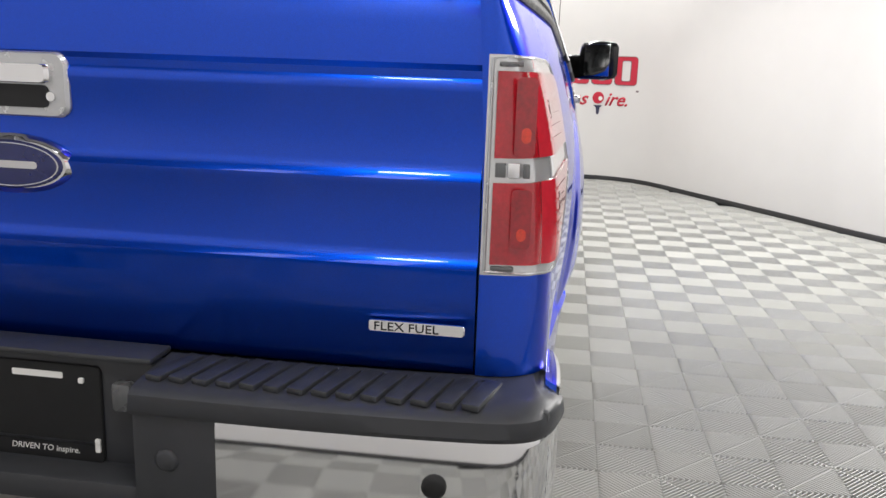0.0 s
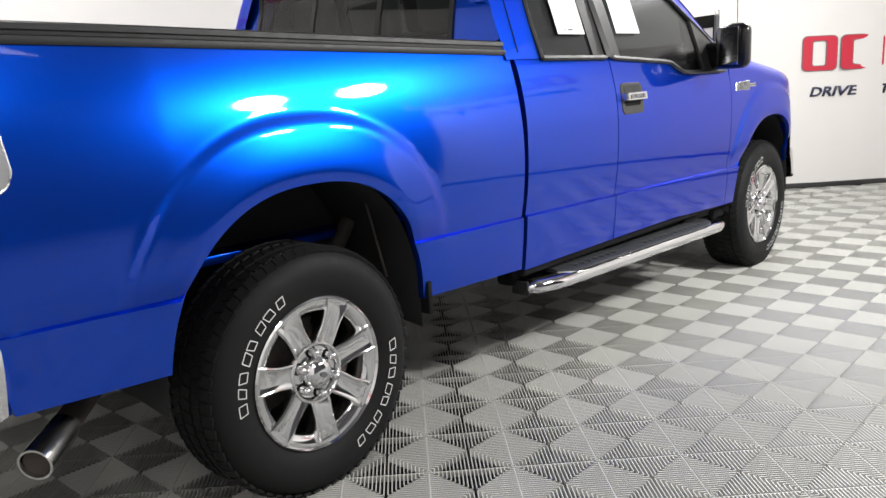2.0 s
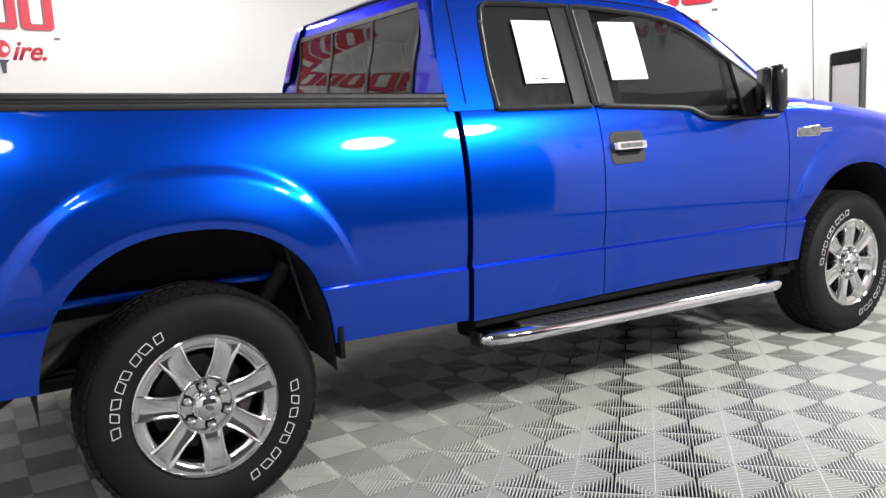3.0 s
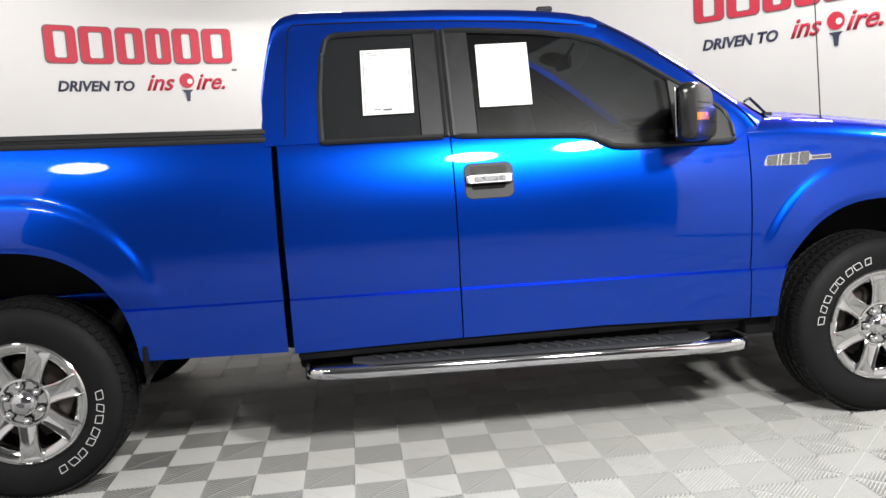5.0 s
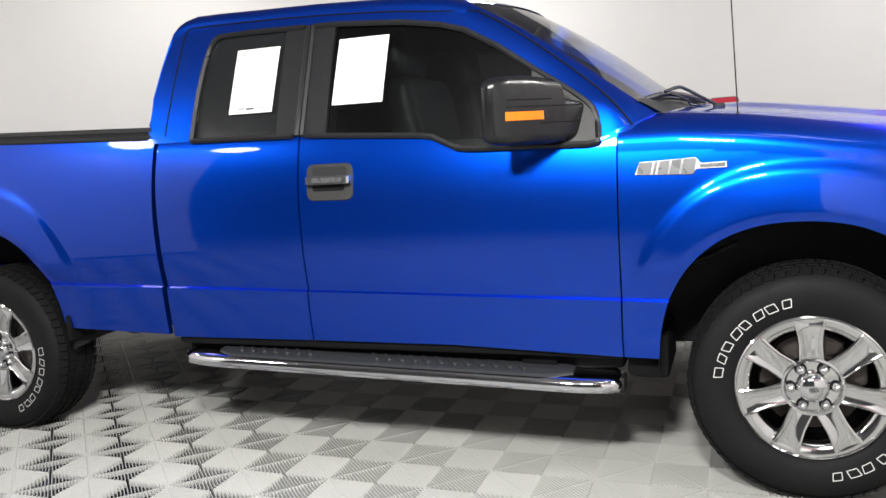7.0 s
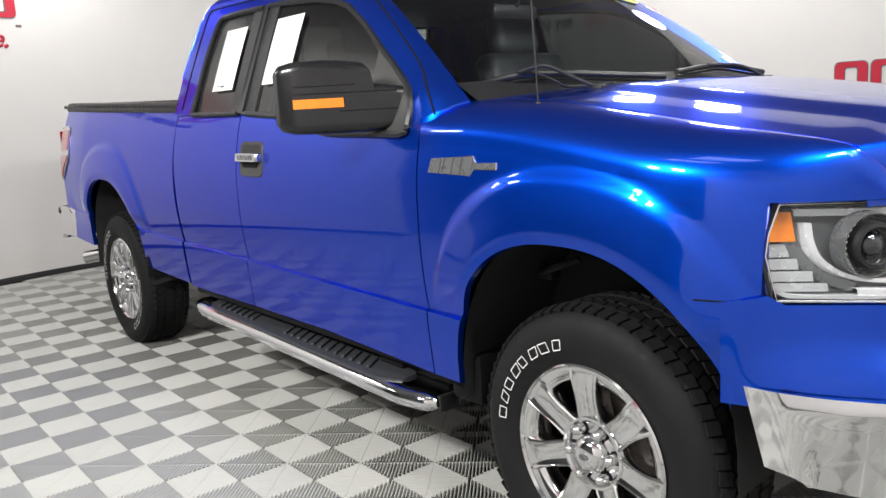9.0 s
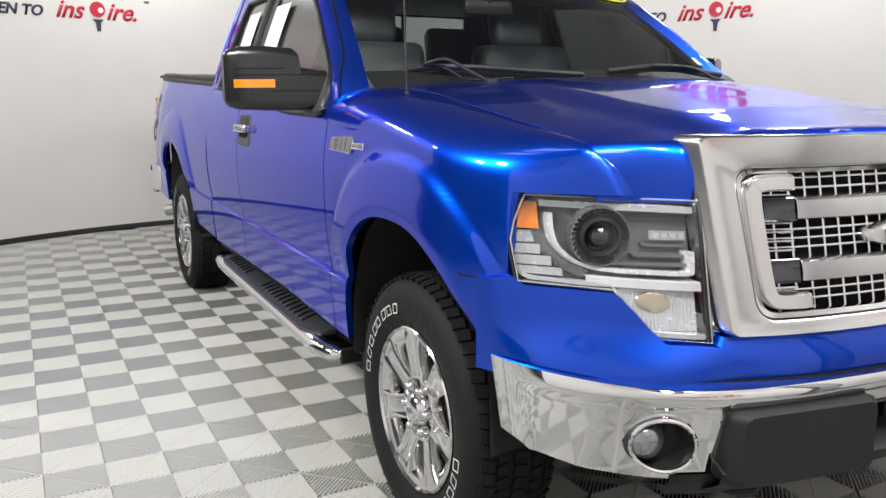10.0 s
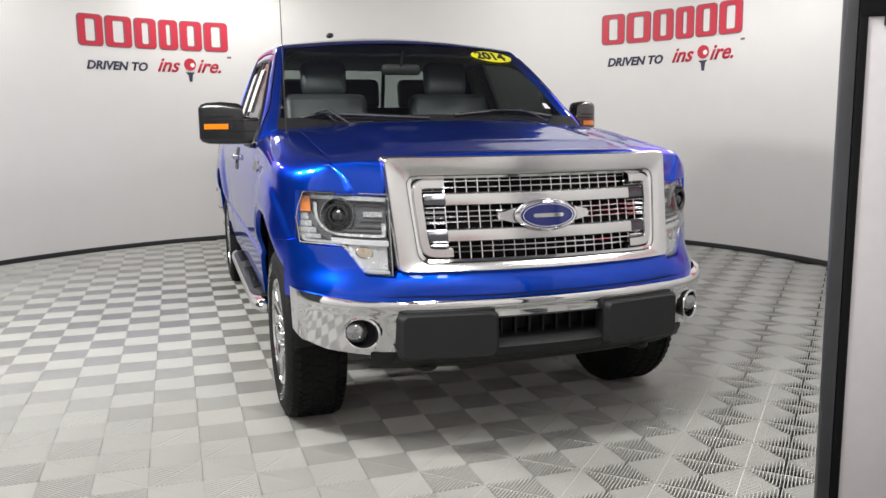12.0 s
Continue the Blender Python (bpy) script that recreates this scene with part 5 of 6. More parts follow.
for s in (-1, 1):
    c = bump_pt(s * FOG[0], FOG[1], 0.0)
    turn = Matrix.Rotation(radians(90 + s * -30), 4, "Z")
    bm = bmesh.new()
    ring = [(s * (FOG[0] + FOG[2] * math.cos(a)), FOG[1] + FOG[3] * math.sin(a)) for a in (2 * math.pi * k / 32 for k in range(32))]
    rows = [[bump_pt(y, z, o) for y, z in ring] for o in (0.002, 0.004, -0.05)]
    rows.append([bump_pt(s * (FOG[0] + (abs(y) - FOG[0]) * 0.9), FOG[1] + (z - FOG[1]) * 0.9, -0.06) for y, z in ring])
    rows.append([bump_pt(s * FOG[0], FOG[1], -0.06) for _ in ring])
    part("fog_recess", sheet(rows, close=True), BLACK, bumper_f, "black fog lamp recess")
    bm = bmesh.new()
    tube(bm, [bump_pt(y, z, 0.006) for y, z in ring + ring[:1]], 0.005, 6, cap=False)
    part("fog_ring", bm, CHROME, bumper_f, "chrome fog lamp ring")
    bm = bmesh.new()
    lathe(bm, [(0.0, -0.03), (0.024, -0.026), (0.042, -0.012), (0.047, 0.0), (0.047, 0.03)], 24)
    bmesh.ops.transform(bm, matrix=Matrix.Translation(bump_pt(s * (FOG[0] + 0.010), FOG[1], -0.034)) @ Matrix.Rotation(radians(90), 4, "Z"), verts=bm.verts[:])
    part("fog_lamp", bm, FOGMAT, bumper_f, "round clear fog lamp")
    # guards
    bm = slab(bmesh.new(), rounded(0.385, 0.180, 0.026, 5, s * 0.42, 0.552), lambda u, v, w: bump_pt(u, v, -0.05 + w), 0.085, 0.018)
    part("bumper_guard", bm, BLACK, bumper_f, "black textured bumper guard")
rows = [[bump_pt(y, z, o) for z, o in ((0.61, 0.0), (0.605, -0.10), (0.53, -0.12), (0.515, -0.02), (0.495, 0.012), (0.465, 0.0), (0.44, -0.04), (0.40, -0.10))] for y in even(-0.62, 0.62, 30)]
part("air_intake", sheet(rows), BLACK, bumper_f, "black lower air intake")
for i in range(7):
    bm = bmesh.new()
    y = -0.18 + 0.06 * i
    box(bm, (bump_pt(y, 0.56).x - 0.09, y, 0.56), (0.03, 0.008, 0.08))
    part("intake_rib", bm, BLACK, bumper_f)
rows = [[bump_pt(y, z, o) for z, o in ((0.53 - 0.05 * smooth01(0.93, 0.8, abs(y)), -0.03), (0.46, -0.035), (0.42, -0.06), (0.395, -0.12))] for y in even(-0.70, 0.70, 40)]
part("air_dam", sheet(rows), BLACK, bumper_f, "black air dam under the bumper")
for s in (-1, 1):
    bm = bmesh.new()
    pts = [(4.42 + 0.10 * math.sin(math.pi * k / 10), s * 0.48 + 0.05 * math.cos(math.pi * k / 10), 0.405) for k in range(11)]
    tube(bm, pts, 0.013, 8)
    part("tow_hook", bm, BLACK, bumper_f, "black tow hook")

# ---- wheels ----
def build_wheel():
    """A wheel about the origin, its outer face to negative y."""
    R, rim_r = 0.402, 0.250
    bm = bmesh.new()
    half = 0.137
    prof = [(0.246, -0.115), (0.258, -0.122), (0.275, -0.130), (0.30, -0.137), (0.33, -0.139), (0.352, -0.136), (0.37, -0.128), (0.386, -0.116), (0.396, -0.100), (R, -0.075), (R + 0.001, 0), (R, 0.075), (0.396, 0.10), (0.37, 0.128), (0.30, 0.137), (0.246, 0.115)]
    lathe(bm, prof, 96)
    rim_bm = bmesh.new()
    lathe(rim_bm, [(0.250, -0.112), (0.251, -0.124), (0.246, -0.128), (0.241, -0.119), (0.236, -0.120), (0.220, -0.113), (0.205, -0.106), (0.201, -0.098), (0.201, -0.04), (0.222, 0.10)], 64)
    wheel = part("wheel", rim_bm, WHEEL, truck, "chrome seven-spoke wheel with outlined-letter tyre")
    part("tyre", bm, RUBBER, wheel, "black all-terrain tyre")
    # tread blocks
    bm = bmesh.new()
    n = 64
    for k in range(n):
        a = 2 * math.pi * k / n
        for j, (y, sy, off) in enumerate(((-0.098, 0.036, 0.0), (-0.054, 0.034, 0.5), (0.0, 0.040, 0.2), (0.054, 0.034, 0.7), (0.098, 0.036, 0.3))):
            aa = a + off * 2 * math.pi / n
            edge = abs(y) > 0.08
            r = R + 0.002 - (0.004 if edge else 0)
            m = Matrix.Rotation(-aa, 4, "Y") @ Matrix.Translation((r, y, 0)) @ Matrix.Rotation(0.25 if j % 2 else -0.25, 4, "X")
            q = bmesh.ops.create_cube(bm, size=1.0)["verts"]
            bmesh.ops.scale(bm, verts=q, vec=(0.008, sy, 0.034))
            if edge:
                bmesh.ops.rotate(bm, verts=q, cent=(0, 0, 0), matrix=Matrix.Rotation(math.copysign(0.35, y), 3, "Z"))
            bmesh.ops.transform(bm, matrix=m, verts=q)
    part("tread", bm, RUBBER, wheel, "block tread", smooth=False)
    # raised white bars in place of the sidewall names
    def arc_bars(bm, a0, a1, count, r0, r1):
        for i in range(count):
            s, e = a0 + (a1 - a0) * (i + 0.16) / count, a0 + (a1 - a0) * (i + (0.84, 0.72, 0.80)[i % 3]) / count
            lean = 0.016 * (-1) ** i
            out = [(s, r0), (e, r0), (e + lean, r1), (s + lean, r1)]
            for (p, q), (u, v) in zip(out, out[1:] + out[:1]):
                steps = 3
                rows = []
                for k in range(steps + 1):
                    a, r = p + (u - p) * k / steps, q + (v - q) * k / steps
                    t, w = 0.0015, 0.0015 / 0.31
                    if abs(q - v) < 1e-6:
                        cand = ((a, r - t), (a, r + t))
                    else:
                        cand = ((a - w, r), (a + w, r))
                    rows.append([Vector((rr * math.cos(aa), -0.1402, rr * math.sin(aa))) for aa, rr in cand])
                sheet(rows, bm)
        return bm

    for a0, a1 in ((172, 98), (-8, -84)):
        bm = arc_bars(bmesh.new(), radians(a0), radians(a1), 8, 0.292, 0.319)
        part("sidewall_print", bm, LETTER, wheel, "white outlined bars on the sidewall", smooth=False, kind="stuff")
    # spokes
    for i in range(7):
        a = radians(90 + i * 360 / 7)
        bm = bmesh.new()
        rows = []
        for r, w, y in ((0.084, 0.040, -0.104), (0.10, 0.041, -0.109), (0.12, 0.040, -0.112), (0.15, 0.039, -0.117), (0.18, 0.042, -0.121), (0.20, 0.046, -0.123), (0.220, 0.050, -0.123), (0.236, 0.052, -0.121)):
            rows.append([Vector((r, y + d, s * w)) for s, d in ((-1.06, 0.055), (-1.0, 0.014), (-0.93, 0.003), (-0.82, 0.0), (-0.70, 0.004), (-0.35, 0.007), (0, 0.008), (0.35, 0.007), (0.70, 0.004), (0.82, 0.0), (0.93, 0.003), (1.0, 0.014), (1.06, 0.055))])
        sheet(rows, bm)
        bmesh.ops.transform(bm, matrix=Matrix.Rotation(-a, 4, "Y"), verts=bm.verts[:])
        part("spoke", bm, WHEEL, wheel)
    bm = bmesh.new()
    lathe(bm, [(0.0, -0.090), (0.083, -0.090), (0.087, -0.100), (0.093, -0.106), (0.100, -0.105), (0.106, -0.096), (0.108, -0.05)], 56)
    part("hub_plate", bm, WHEEL, wheel, "chrome hub plate")
    bm = bmesh.new()
    lathe(bm, [(0.0, -0.1365), (0.010, -0.1362), (0.020, -0.1350), (0.030, -0.1322), (0.039, -0.1275), (0.046, -0.121), (0.051, -0.112), (0.054, -0.102), (0.055, -0.088)], 48)
    cap = part("hub_cap", bm, CHROME, wheel, "domed chrome hub cap")
    bm = slab(bmesh.new(), oval(0.016, 0.009, 0, 0, 20), lambda u, v, w: Vector((u, -0.1358 - w, v)), 0.002)
    part("cap_emblem", bm, HEADGREY, wheel, "small oval cap emblem")
    for i in range(6):
        a = radians(i * 60)
        bm = bmesh.new()
        lathe(bm, [(0.0, -0.130), (0.006, -0.129), (0.011, -0.125), (0.0135, -0.118), (0.0145, -0.108), (0.0145, -0.09)], 12, (0.071 * math.cos(a), 0, 0.071 * math.sin(a)))
        part("lug_nut", bm, SATIN, wheel, "chrome lug nut")
        # flat black disc paints the shade of a pocket round the nut
        bm = bmesh.new()
        lathe(bm, [(0.0, -0.0915), (0.018, -0.0915), (0.019, -0.0925), (0.0205, -0.090)], 16, (0.071 * math.cos(a), 0, 0.071 * math.sin(a)))
        part("lug_pocket", bm, DARK, wheel, "black disc standing for the shade round the lug nut")
    bm = bmesh.new()
    lathe(bm, [(0.0, -0.03), (0.165, -0.03), (0.17, -0.02), (0.17, 0.0), (0.0, 0.0)], 40)
    part("brake_disc", bm, RUST, wheel, "dusty brake disc")
    bm = bmesh.new()
    box(bm, (0.13, -0.02, 0.03), (0.09, 0.08, 0.18), 0.02)
    part("brake_caliper", bm, RUST, wheel, "brake caliper")
    bm = bmesh.new()
    lathe(bm, [(0.0, 0.02), (0.225, 0.02), (0.225, 0.06), (0.0, 0.06)], 40)
    part("wheel_back", bm, DARK, wheel, "dark wheel back")
    return wheel


wheel = build_wheel()
wheel.matrix_basis = pose(AXLE_R, -0.832, HUB_Z, 0, 23, 0)
copy_thing(wheel, pose(AXLE_F, -0.832, HUB_Z, 0, -3, 0))
for child in wheel.children:
    if child.name.split(".")[0] in ("tyre", "tread", "sidewall_print"):
        child.matrix_basis = pose(0, 0, 0, 0, -38, 0)
copy_thing(wheel, pose(AXLE_R, 0.832, HUB_Z, 0, 30, 180))
copy_thing(wheel, pose(AXLE_F, 0.832, HUB_Z, 0, -15, 180))

# wheel wells
for cx, z0, a, b in ((-0.015, 0.46, 0.50, 0.57), (3.635, 0.44, 0.47, 0.55)):
    rows = []
    for k in range(-1, 26):
        t = math.pi * min(24, max(0, k)) / 24
        px, pz = cx + a * math.copysign(abs(math.cos(t)) ** 0.85, math.cos(t)), z0 + b * abs(math.sin(t)) ** 0.85
        pz = 0.42 if k in (-1, 25) else pz
        rows.append([Vector((px, -0.945, pz)), Vector((px, -0.75, pz + 0.02)), Vector((px, -0.55, pz + 0.02))])
    bm = sheet(rows)
    bm.faces.new([bm.verts.new(r[2]) for r in rows])
    mirrored(part("wheel_well", bm, LINER, truck, "dark grey wheel well liner"))

# added black blocks stand in for the shade behind the front wing feet
bm = bmesh.new()
box(bm, (3.125, -0.735, 0.475), (0.15, 0.34, 0.17), 0.02)
mirrored(part("splash_panel", bm, DARK, truck, "black block standing for shade behind the wing foot"))
# brake hose and bracket inside the front wells
bm = bmesh.new()
tube(bm, [(3.26, -0.66, 0.82), (3.30, -0.72, 0.80), (3.36, -0.74, 0.83), (3.44, -0.70, 0.86)], 0.012, 8)
box(bm, (3.29, -0.68, 0.80), (0.07, 0.05, 0.04), 0.01)
mirrored(part("brake_hose", bm, BLACK, truck, "black brake hose with its bracket"))

# underside
bm = bmesh.new()
for s in (-1, 1):
    box(bm, (1.55, s * 0.50, 0.545), (5.3, 0.09, 0.20), 0.01)
for x in (-1.0, -0.5, 0.6, 1.6, 2.6, 3.3, 4.1):
    box(bm, (x, 0, 0.56), (0.10, 1.0, 0.10), 0.01)
part("chassis", bm, DARK, truck, "black ladder chassis")
bm = bmesh.new()
box(bm, (2.1, 0, 0.56), (2.1, 1.80, 0.10), 0.02)
box(bm, (2.4, 0.0, 0.46), (1.6, 0.5, 0.16), 0.05)
box(bm, (0.75, 0.45, 0.48), (0.9, 0.4, 0.22), 0.05)
part("floor_pan", bm, DARK, truck, "black cab floor pan and tank")
bm = bmesh.new()
tube(bm, [(0, -0.72, HUB_Z), (0, 0.72, HUB_Z)], 0.045, 12)
lathe(bm, [(0.0, -0.17), (0.10, -0.14), (0.15, -0.05), (0.15, 0.05), (0.10, 0.14), (0.0, 0.17)], 20, (0, 0.05, HUB_Z))
tube(bm, [(3.67, -0.72, HUB_Z), (3.67, 0.72, HUB_Z)], 0.04, 12)
part("axle", bm, RUST, truck, "dusty axles")
for s in (-1, 1):
    bm = bmesh.new()
    for i in range(3):
        box(bm, (0.0, s * 0.56, 0.47 + 0.022 * i), (1.25 - 0.3 * (2 - i), 0.06, 0.014), 0.003)
    tube(bm, [(0.15, s * 0.60, 0.40), (0.42, s * 0.66, 0.80)], 0.03, 10)
    tube(bm, [(0.36, s * 0.80, 0.95), (0.44, s * 0.82, 0.60)], 0.006, 6)
    part("suspension", bm, RUST, truck, "leaf spring and damper")
bm = bmesh.new()
tube(bm, [(2.0, -0.30, 0.44), (0.6, -0.32, 0.46), (0.35, -0.42, 0.56), (-0.35, -0.55, 0.60), (-0.62, -0.72, 0.50), (-0.86, -0.915, 0.425)], 0.035, 12)
part("exhaust_pipe", bm, RUST, truck, "dusty exhaust pipe")
bm = bmesh.new()
d = Vector((-0.75, -0.62, -0.18)).normalized()
o = Vector((-0.845, -0.905, 0.432))
ring = lambda r, k: [o + d * k + r * (math.cos(a) * d.cross(Vector((0, 0, 1))).normalized() + math.sin(a) * d.cross(Vector((0, 0, 1))).normalized().cross(d)) for a in (2 * math.pi * j / 24 for j in range(24))]
sheet([ring(0.040, -0.13), ring(0.043, -0.02), ring(0.044, 0.03), ring(0.038, 0.03), ring(0.037, -0.06), ring(0.0001, -0.06)], bm, close=True)
part("exhaust_tip", bm, SATIN, truck, "bright exhaust tip")
bm = bmesh.new()
lathe(bm, [(0.18, -0.10), (0.36, -0.11), (0.38, -0.06), (0.38, 0.06), (0.36, 0.11), (0.18, 0.10)], 40)
bmesh.ops.transform(bm, matrix=Matrix.Translation((-0.72, 0, 0.62)) @ Matrix.Rotation(radians(90), 4, "X"), verts=bm.verts[:])
part("spare_wheel", bm, RUBBER, truck, "spare tyre under the bed")
for s in (-1, 1):
    bm = bmesh.new()
    box(bm, (0.50, s * 0.90, 0.53), (0.02, 0.16, 0.12), 0.004)
    part("inner_bracket", bm, DARK, truck)

# running boards
def build_step():
    rows = []
    xs_ = [1.128, 1.131, 1.14, 1.16, 1.20] + even(1.26, 2.90, 20) + [2.97, 3.0, 3.02, 3.032, 3.036]
    for x in xs_:
        k = min(1.0, (x - 1.118) / 0.05, (3.046 - x) / 0.04) ** 0.5
        zc = 0.412 - 0.0215 * (x - 1.13)
        pull = 0.055 * smooth01(1.32, 1.12, x) + 0.05 * smooth01(2.88, 3.04, x)
        cy = -0.955 + pull * 0.6
        rows.append([Vector((x, cy - k * u, zc + k * v)) for u, v in ((0.045, -0.024), (0.060, -0.017), (0.066, -0.003), (0.066, 0.012), (0.058, 0.026), (0.040, 0.036), (-0.05, 0.042), (-0.09, 0.036), (-0.10, 0.0), (-0.06, -0.032))])
    bm = sheet(rows, close=True)
    bmesh.ops.holes_fill(bm, edges=[e for e in bm.edges if e.is_boundary], sides=0)
    step = part("running_board", bm, CHROME, truck, "chrome running board with black treads")
    rows = []
    for x in even(1.32, 2.86, 24):
        zc = 0.412 - 0.0215 * (x - 1.13)
        q = min(1.0, (x - 1.30) / 0.12, (2.88 - x) / 0.12) ** 0.5
        rows.append([Vector((x, -0.955 + 0.022 - 0.078 * q * s, zc + 0.051 - 0.006 * max(0, s))) for s in (-1, -0.5, 0, 0.5, 1)])
    pad_ = part("tread_pad", lip(sheet(rows), (0, 0, -0.012)), GREY, step, "dark grey rubber tread pad")
    for c0, n_ in ((1.42, 7), (2.05, 12)):
        for i in range(n_):
            x = c0 + 0.055 * i
            bm = bmesh.new()
            box(bm, (x, -0.945, 0.412 - 0.0215 * (x - 1.13) + 0.052), (0.016, 0.10, 0.012), 0.003, m=Matrix.Rotation(0.6, 4, "Z"))
            part("tread_bar", bm, GREY, step)
    for x in (1.62, 2.72):
        bm = bmesh.new()
        box(bm, (x, -0.86, 0.455), (0.14, 0.10, 0.06), 0.01)
        part("bracket", bm, DARK, step, "black board bracket")
    for x in (3.034, 1.131):
        bm = bmesh.new()
        box(bm, (x, -0.905, 0.412 - 0.0215 * (x - 1.13)), (0.018, 0.085, 0.06), 0.008)
        part("end_cap", bm, BLACK, step, "black end cap")
    return step


mirrored(build_step())
for s in (-1, 1):
    bm = bmesh.new()
    box(bm, (2.07, s * 0.925, 0.495), (1.94, 0.05, 0.05), 0.015)
    box(bm, (2.07, s * 0.84, 0.465), (1.94, 0.09, 0.10), 0.02)
    part("sill", bm, DARK, truck, "black lower sill")

# ---- cab interior ----
def seat(x, y, w, back_h, rest, parent):
    bm = bmesh.new()
    box(bm, (x + 0.22, y, 0.92), (0.52, w, 0.16), 0.05, 3)
    base = part("seat", bm, LEATHER, parent, "grey leather seat")
    bm = bmesh.new()
    box(bm, (x - 0.06, y, 1.24), (0.15, w, back_h), 0.055, 3, Matrix.Rotation(radians(-12), 4, "Y"))
    part("backrest", bm, LEATHER, base)
    for k in rest:
        bm = bmesh.new()
        box(bm, (x - 0.17, y + k, 1.24 + back_h / 2 + 0.10), (0.11, 0.30, 0.23), 0.05, 3, Matrix.Rotation(radians(-8), 4, "Y"))
        part("headrest", bm, LEATHER, base)


seat(2.22, -0.42, 0.54, 0.66, (0,), truck)
seat(2.22, 0.42, 0.54, 0.66, (0,), truck)
seat(1.42, 0.0, 1.40, 0.52, (-0.45, 0.0, 0.45), truck)
rows = [[Vector((x + 0.08 * (1 - (y / 0.8) ** 2), y, z)) for y in even(-0.80, 0.80, 16)] for x, z in ((2.78, 0.95), (2.80, 1.22), (2.84, 1.29), (2.92, 1.315), (3.12, 1.325), (3.20, 1.30))]
part("dashboard", sheet(rows), BLACK, truck, "black dashboard")
bm = bmesh.new()
pts = []
for k in range(33):
    a = 2 * math.pi * k / 32
    pts.append(Vector((2.70, 0.40, 1.22)) + 0.185 * (math.cos(a) * Vector((0, 1, 0)) + math.sin(a) * Vector((0.42, 0, 0.91))))
tube(bm, pts, 0.015, 10, cap=False)
for a in (0, math.pi, -math.pi / 2):
    tube(bm, [(2.72, 0.40, 1.21), Vector((2.70, 0.40, 1.22)) + 0.18 * (math.cos(a) * Vector((0, 1, 0)) + math.sin(a) * Vector((0.42, 0, 0.91)))], 0.014, 8)
tube(bm, [(2.70, 0.40, 1.22), (2.86, 0.40, 1.14)], 0.04, 12)
part("steering_wheel", bm, LEATHER, truck, "dark steering wheel")
bm = bmesh.new()
box(bm, (2.52, -0.02, 1.70), (0.03, 0.25, 0.07), 0.02)
tube(bm, [(2.53, -0.02, 1.72), (2.58, -0.02, 1.80)], 0.008, 8)
part("inner_mirror", bm, TRIM, truck, "black inside mirror")
bm = bmesh.new()
box(bm, (1.78, 0, 1.80), (1.20, 1.30, 0.02), 0.008)
part("headliner", bm, LEATHER, truck, "grey headliner")
bm = bmesh.new()
for s in (-1, 1):
    box(bm, (2.1, s * 0.90, 1.05), (1.9, 0.05, 0.5), 0.02)
    tube(bm, [(1.84, s * 0.83, 1.30), (1.84, s * 0.69, 1.78)], 0.045, 8)
box(bm, (1.07, 0, 1.15), (0.05, 1.7, 0.50), 0.02)
part("door_lining", bm, LEATHER, truck, "dark door linings and pillars")
# stickers on the windscreen
def on_screen(u, v, w):
    t = min(1.0, max(0.0, v))
    k = t * (len(inner) - 1)
    i = min(int(k), len(inner) - 2)
    p = inner[i] + (inner[i + 1] - inner[i]) * (k - i)
    s = u / abs(p[1])
    bow = 1 - s * s
    return Vector((p[0] + 0.10 * bow + 0.004 + w, u, p[2] + 0.028 * bow * (1 - t) + 0.012 * bow * t + 0.003 + w))


bm = slab(bmesh.new(), oval(0.145, 0.068, 0.545, 0.135), on_screen, 0.002)
tag = part("year_sticker", bm, YELLOW, truck, "yellow oval sticker with the year")
words("2014", 0.105, 0.0, TRIM, tag, lambda x, y, w: on_screen(0.430 + x, 0.175 - y * 1.25, 0.0025 + w), 0.001, bold=0.004)
bm = slab(bmesh.new(), [(0.66, 0.94), (0.76, 0.95), (0.76, 0.90), (0.66, 0.89)], on_screen, 0.001)
part("inspection_sticker", bm, PAPER, truck, "small white sticker", smooth=False)
bm = slab(bmesh.new(), [(0.70, 0.70), (0.735, 0.70), (0.725, 0.62), (0.70, 0.62)], on_screen, 0.001)
part("toll_tag", bm, PAPER, truck, "small white tag", smooth=False)

# ---- free-standing sign by the opening ----
sign = tagged(new("framed_sign"), "black-framed pale notice board standing on the floor", "sign board")
SIGN = pose(5.757, 0.295, 0, 0, 0, 58)
sign.matrix_world = SIGN


def sign_box(name, c, s, material, label="", bevel=0.003):
    bm = bmesh.new()
    box(bm, c, s, bevel)
    return part(name, bm, material, sign, label)


sign_box("post", (0.0, 0, 0.855), (0.034, 0.036, 1.71), GREY, "dark aluminium post", 0.006)
sign_box("post", (0.56, 0, 0.855), (0.034, 0.036, 1.71), GREY, "dark aluminium post", 0.006)
sign_box("post_cap", (0.0, 0, 1.735), (0.035, 0.038, 0.05), SATIN, "bright post cap", 0.006)
sign_box("frame_edge", (0.029, 0.0, 0.90), (0.023, 0.032, 1.62), DARK, "black frame edge")
sign_box("frame_top", (0.28, 0.0, 1.665), (0.524, 0.034, 0.11), DARK, "black top rail")
sign_box("frame_line", (0.28, -0.019, 1.66), (0.48, 0.004, 0.004), GREY, "thin rail line", 0.001)
sign_box("frame_low", (0.28, 0.0, 0.12), (0.524, 0.034, 0.06), DARK, "black bottom rail")
sign_box("board", (0.285, 0.0, 0.86), (0.49, 0.020, 1.50), SIGN_WHITE, "pale printed board")
sign_box("clip", (0.085, -0.014, 1.600), (0.014, 0.012, 0.03), BLACK, "small black clip")
sign_box("foot", (0.0, 0, 0.02), (0.07, 0.50, 0.04), GREY)
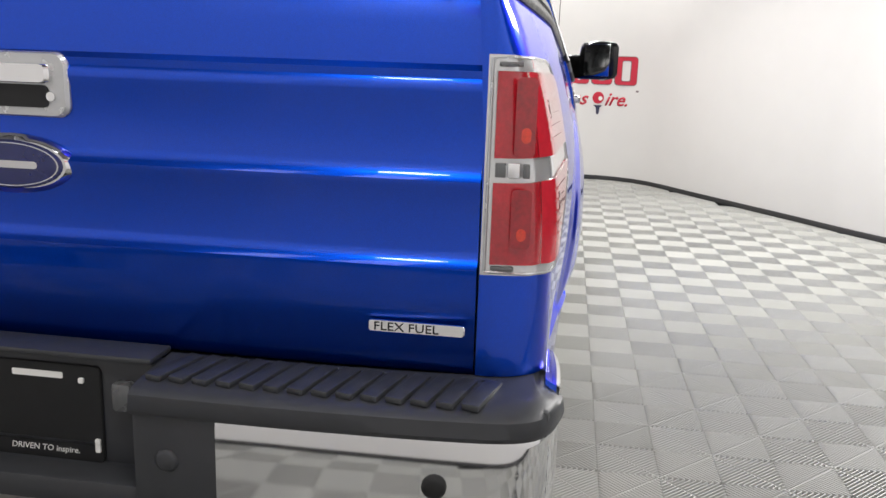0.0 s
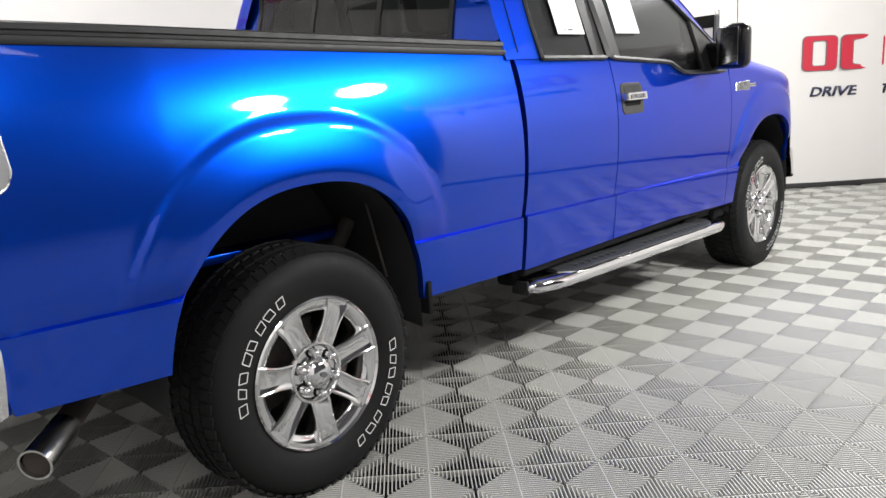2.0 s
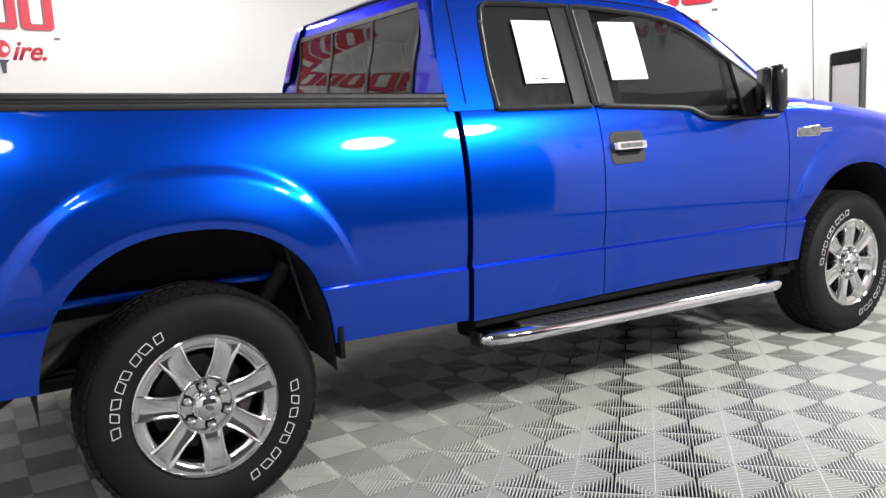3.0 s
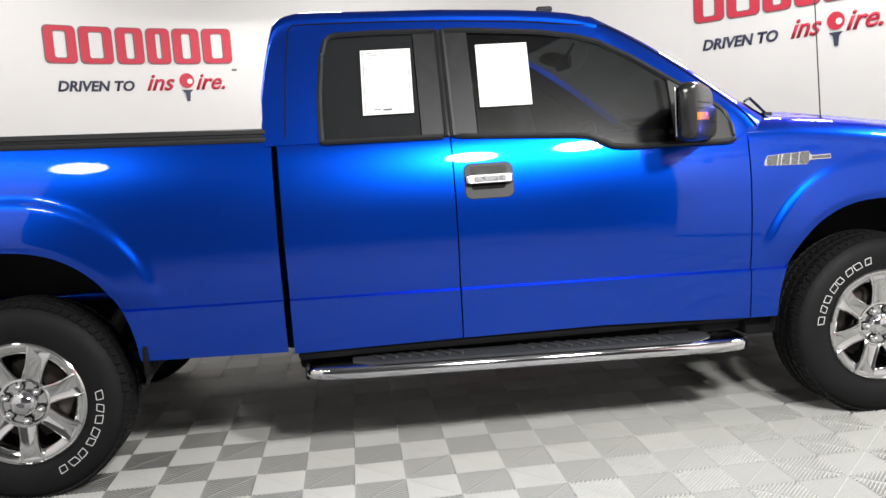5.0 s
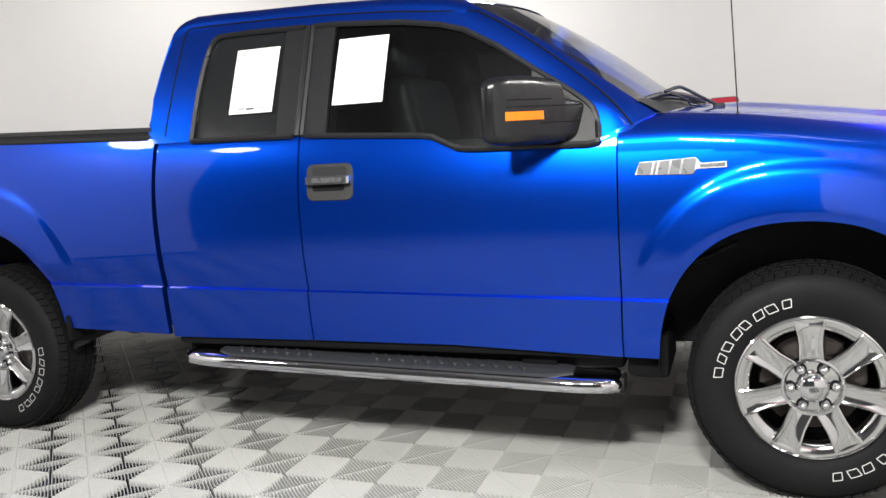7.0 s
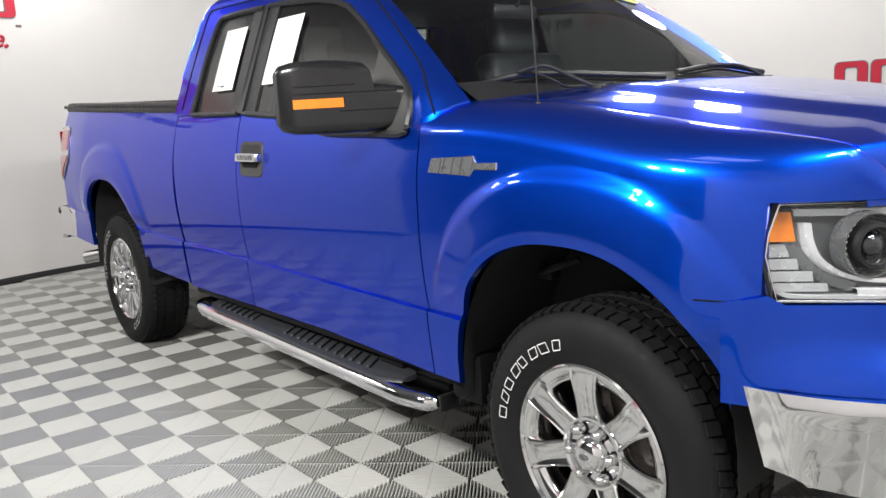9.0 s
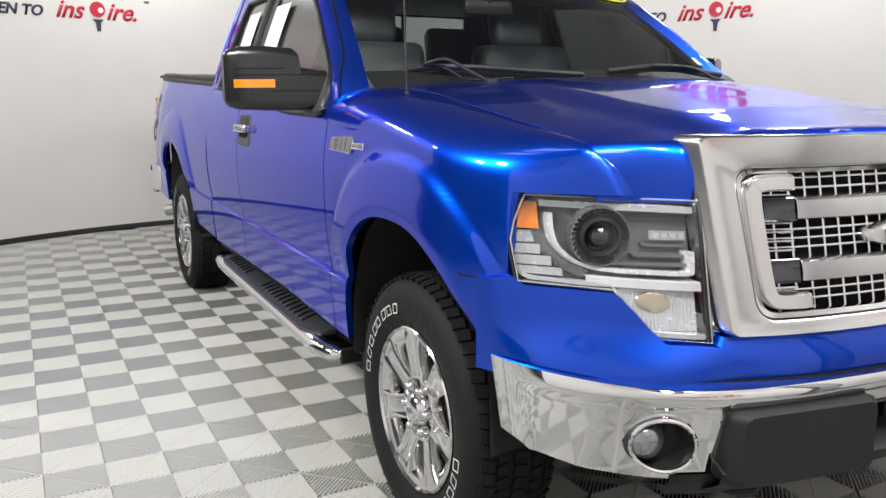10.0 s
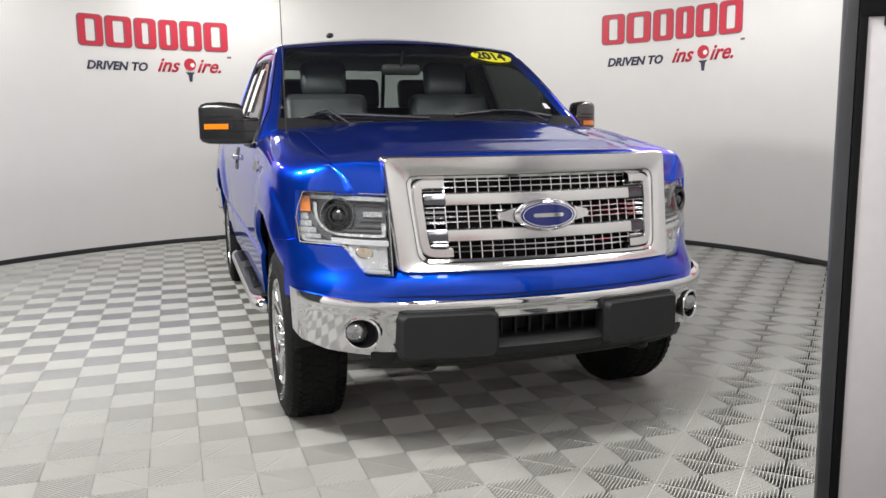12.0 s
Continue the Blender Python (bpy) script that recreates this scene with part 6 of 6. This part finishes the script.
sign_box("foot", (0.56, 0, 0.02), (0.07, 0.50, 0.04), GREY)
on_board = lambda u, v, w: Vector((u, -0.0102 - w, v))
bm = slab(bmesh.new(), [(0.098, 1.395), (0.40, 1.395), (0.40, 1.52), (0.135, 1.52), (0.112, 1.50)], on_board, 0.0015)
part("red_block", bm, LOGO_RED, sign, "red printed block", smooth=False)
for u, v, w_, h_ in ((0.140, 1.460, 0.024, 0.026), (0.135, 1.405, 0.014, 0.014), (0.165, 1.415, 0.02, 0.02)):
    part("print_mark", slab(bmesh.new(), rounded(w_, h_, 0.003, 2, u, v), on_board, 0.003), PAPER, sign, smooth=False)
bm = slab(bmesh.new(), [(0.110, 1.363), (0.40, 1.363), (0.40, 1.367), (0.110, 1.367)], on_board, 0.001)
part("rule", bm, INK, sign, "thin dark rule", smooth=False)
words("We", 0.068, 0.15, INK, sign, lambda x, y, w: on_board(0.096 + x, 1.290 + y, w), 0.001)

# ---- floor: open plastic deck tiles, each of four cells whose ribs run square to the cell's diagonal ----
CELL = 0.2035
T0 = (1.088, -1.143)
DECK = 0.026


def build_tile(split):
    """Vertices and faces of one tile; with split, the ribs are cut where the cross beam runs under them."""
    vs, fs = [], []
    count, thick = 22, 0.0014
    step = CELL * math.sqrt(2) / count
    for sx, sy in ((1, 1), (-1, 1), (-1, -1), (1, -1)):
        def bar(s0, s1, p0, p1, top, ends=False):
            k = len(vs)
            for z in (top, -DECK):
                for s_, p_ in ((s0, p0), (s1, p0), (s1, p1), (s0, p1)):
                    vs.append((sx * (s_ + p_) * 0.70711, sy * (s_ - p_) * 0.70711, z))
            fs.append((k, k + 1, k + 2, k + 3))
            fs.append((k + 1, k + 2, k + 6, k + 5))
            fs.append((k + 3, k, k + 4, k + 7))
            if ends:
                fs.append((k, k + 1, k + 5, k + 4))
                fs.append((k + 2, k + 3, k + 7, k + 6))

        for i in range(count):
            c = step * (i + 0.5)
            reach = min(c, CELL * math.sqrt(2) - c) - 0.0012
            if split and reach > 0.01:
                bar(c - thick, c + thick, -reach, -0.0026, 0.0)
                bar(c - thick, c + thick, 0.0026, reach, 0.0)
            else:
                bar(c - thick, c + thick, -reach, reach, 0.0)
        bar(0.004, CELL * math.sqrt(2) - 0.004, -0.0022, 0.0022, -0.0045, True)
    return vs, fs


def tile_mesh(name, vs, fs):
    me = bpy.data.meshes.new(name)
    me.from_pydata(vs, [], fs)
    me.materials.append(TILE)
    me.update()
    return me


# near-black sheet under the ribs: its colour deepens the shade in the gaps
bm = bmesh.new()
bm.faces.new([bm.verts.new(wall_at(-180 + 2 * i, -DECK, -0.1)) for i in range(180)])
floor = tagged(part("floor", bm, GAP_SHADE, smooth=False), "pale grey ribbed deck floor with a chequered look", kind="structure")
bm = bmesh.new()
bm.faces.new([bm.verts.new(wall_at(-180 + 2 * i, -0.08, -0.2)) for i in range(180)])
tagged(part("ground_slab", bm, CEILMAT, smooth=False), "concrete slab under the deck", kind="structure")
near_tile = tile_mesh("floor_tile", *build_tile(True))
tv, tf = build_tile(False)
spots = []
for i in range(-22, 30):
    for j in range(-26, 26):
        x, y = T0[0] + 2 * CELL * i, T0[1] + 2 * CELL * j
        p = Vector((x - ROOM[0], y - ROOM[1]))
        a = math.degrees(math.atan2(p.y, p.x))
        if p.length < (wall_at(a) - Vector((*ROOM, 0))).length + 0.14:
            near = min(abs(y + 1.9) + 0.25 * max(0, abs(x - 2.0) - 3.2), math.hypot(x - 5.4, y + 0.2) - 0.2)
            spots.append((near, x, y))
spots.sort()
for _, x, y in spots[:290]:
    ob = new("floor_tile", near_tile)
    ob.location = (x, y, 0)
    ob.parent = floor
vs, fs = [], []
for _, x, y in spots[290:]:
    k = len(vs)
    vs += [(a + x, b + y, c) for a, b, c in tv]
    fs += [tuple(k + q for q in face) for face in tf]
rest = new("floor_tiles", tile_mesh("floor_tiles", vs, fs))
rest.parent = floor
tagged(rest, "pale ribbed deck tiles", kind="stuff")
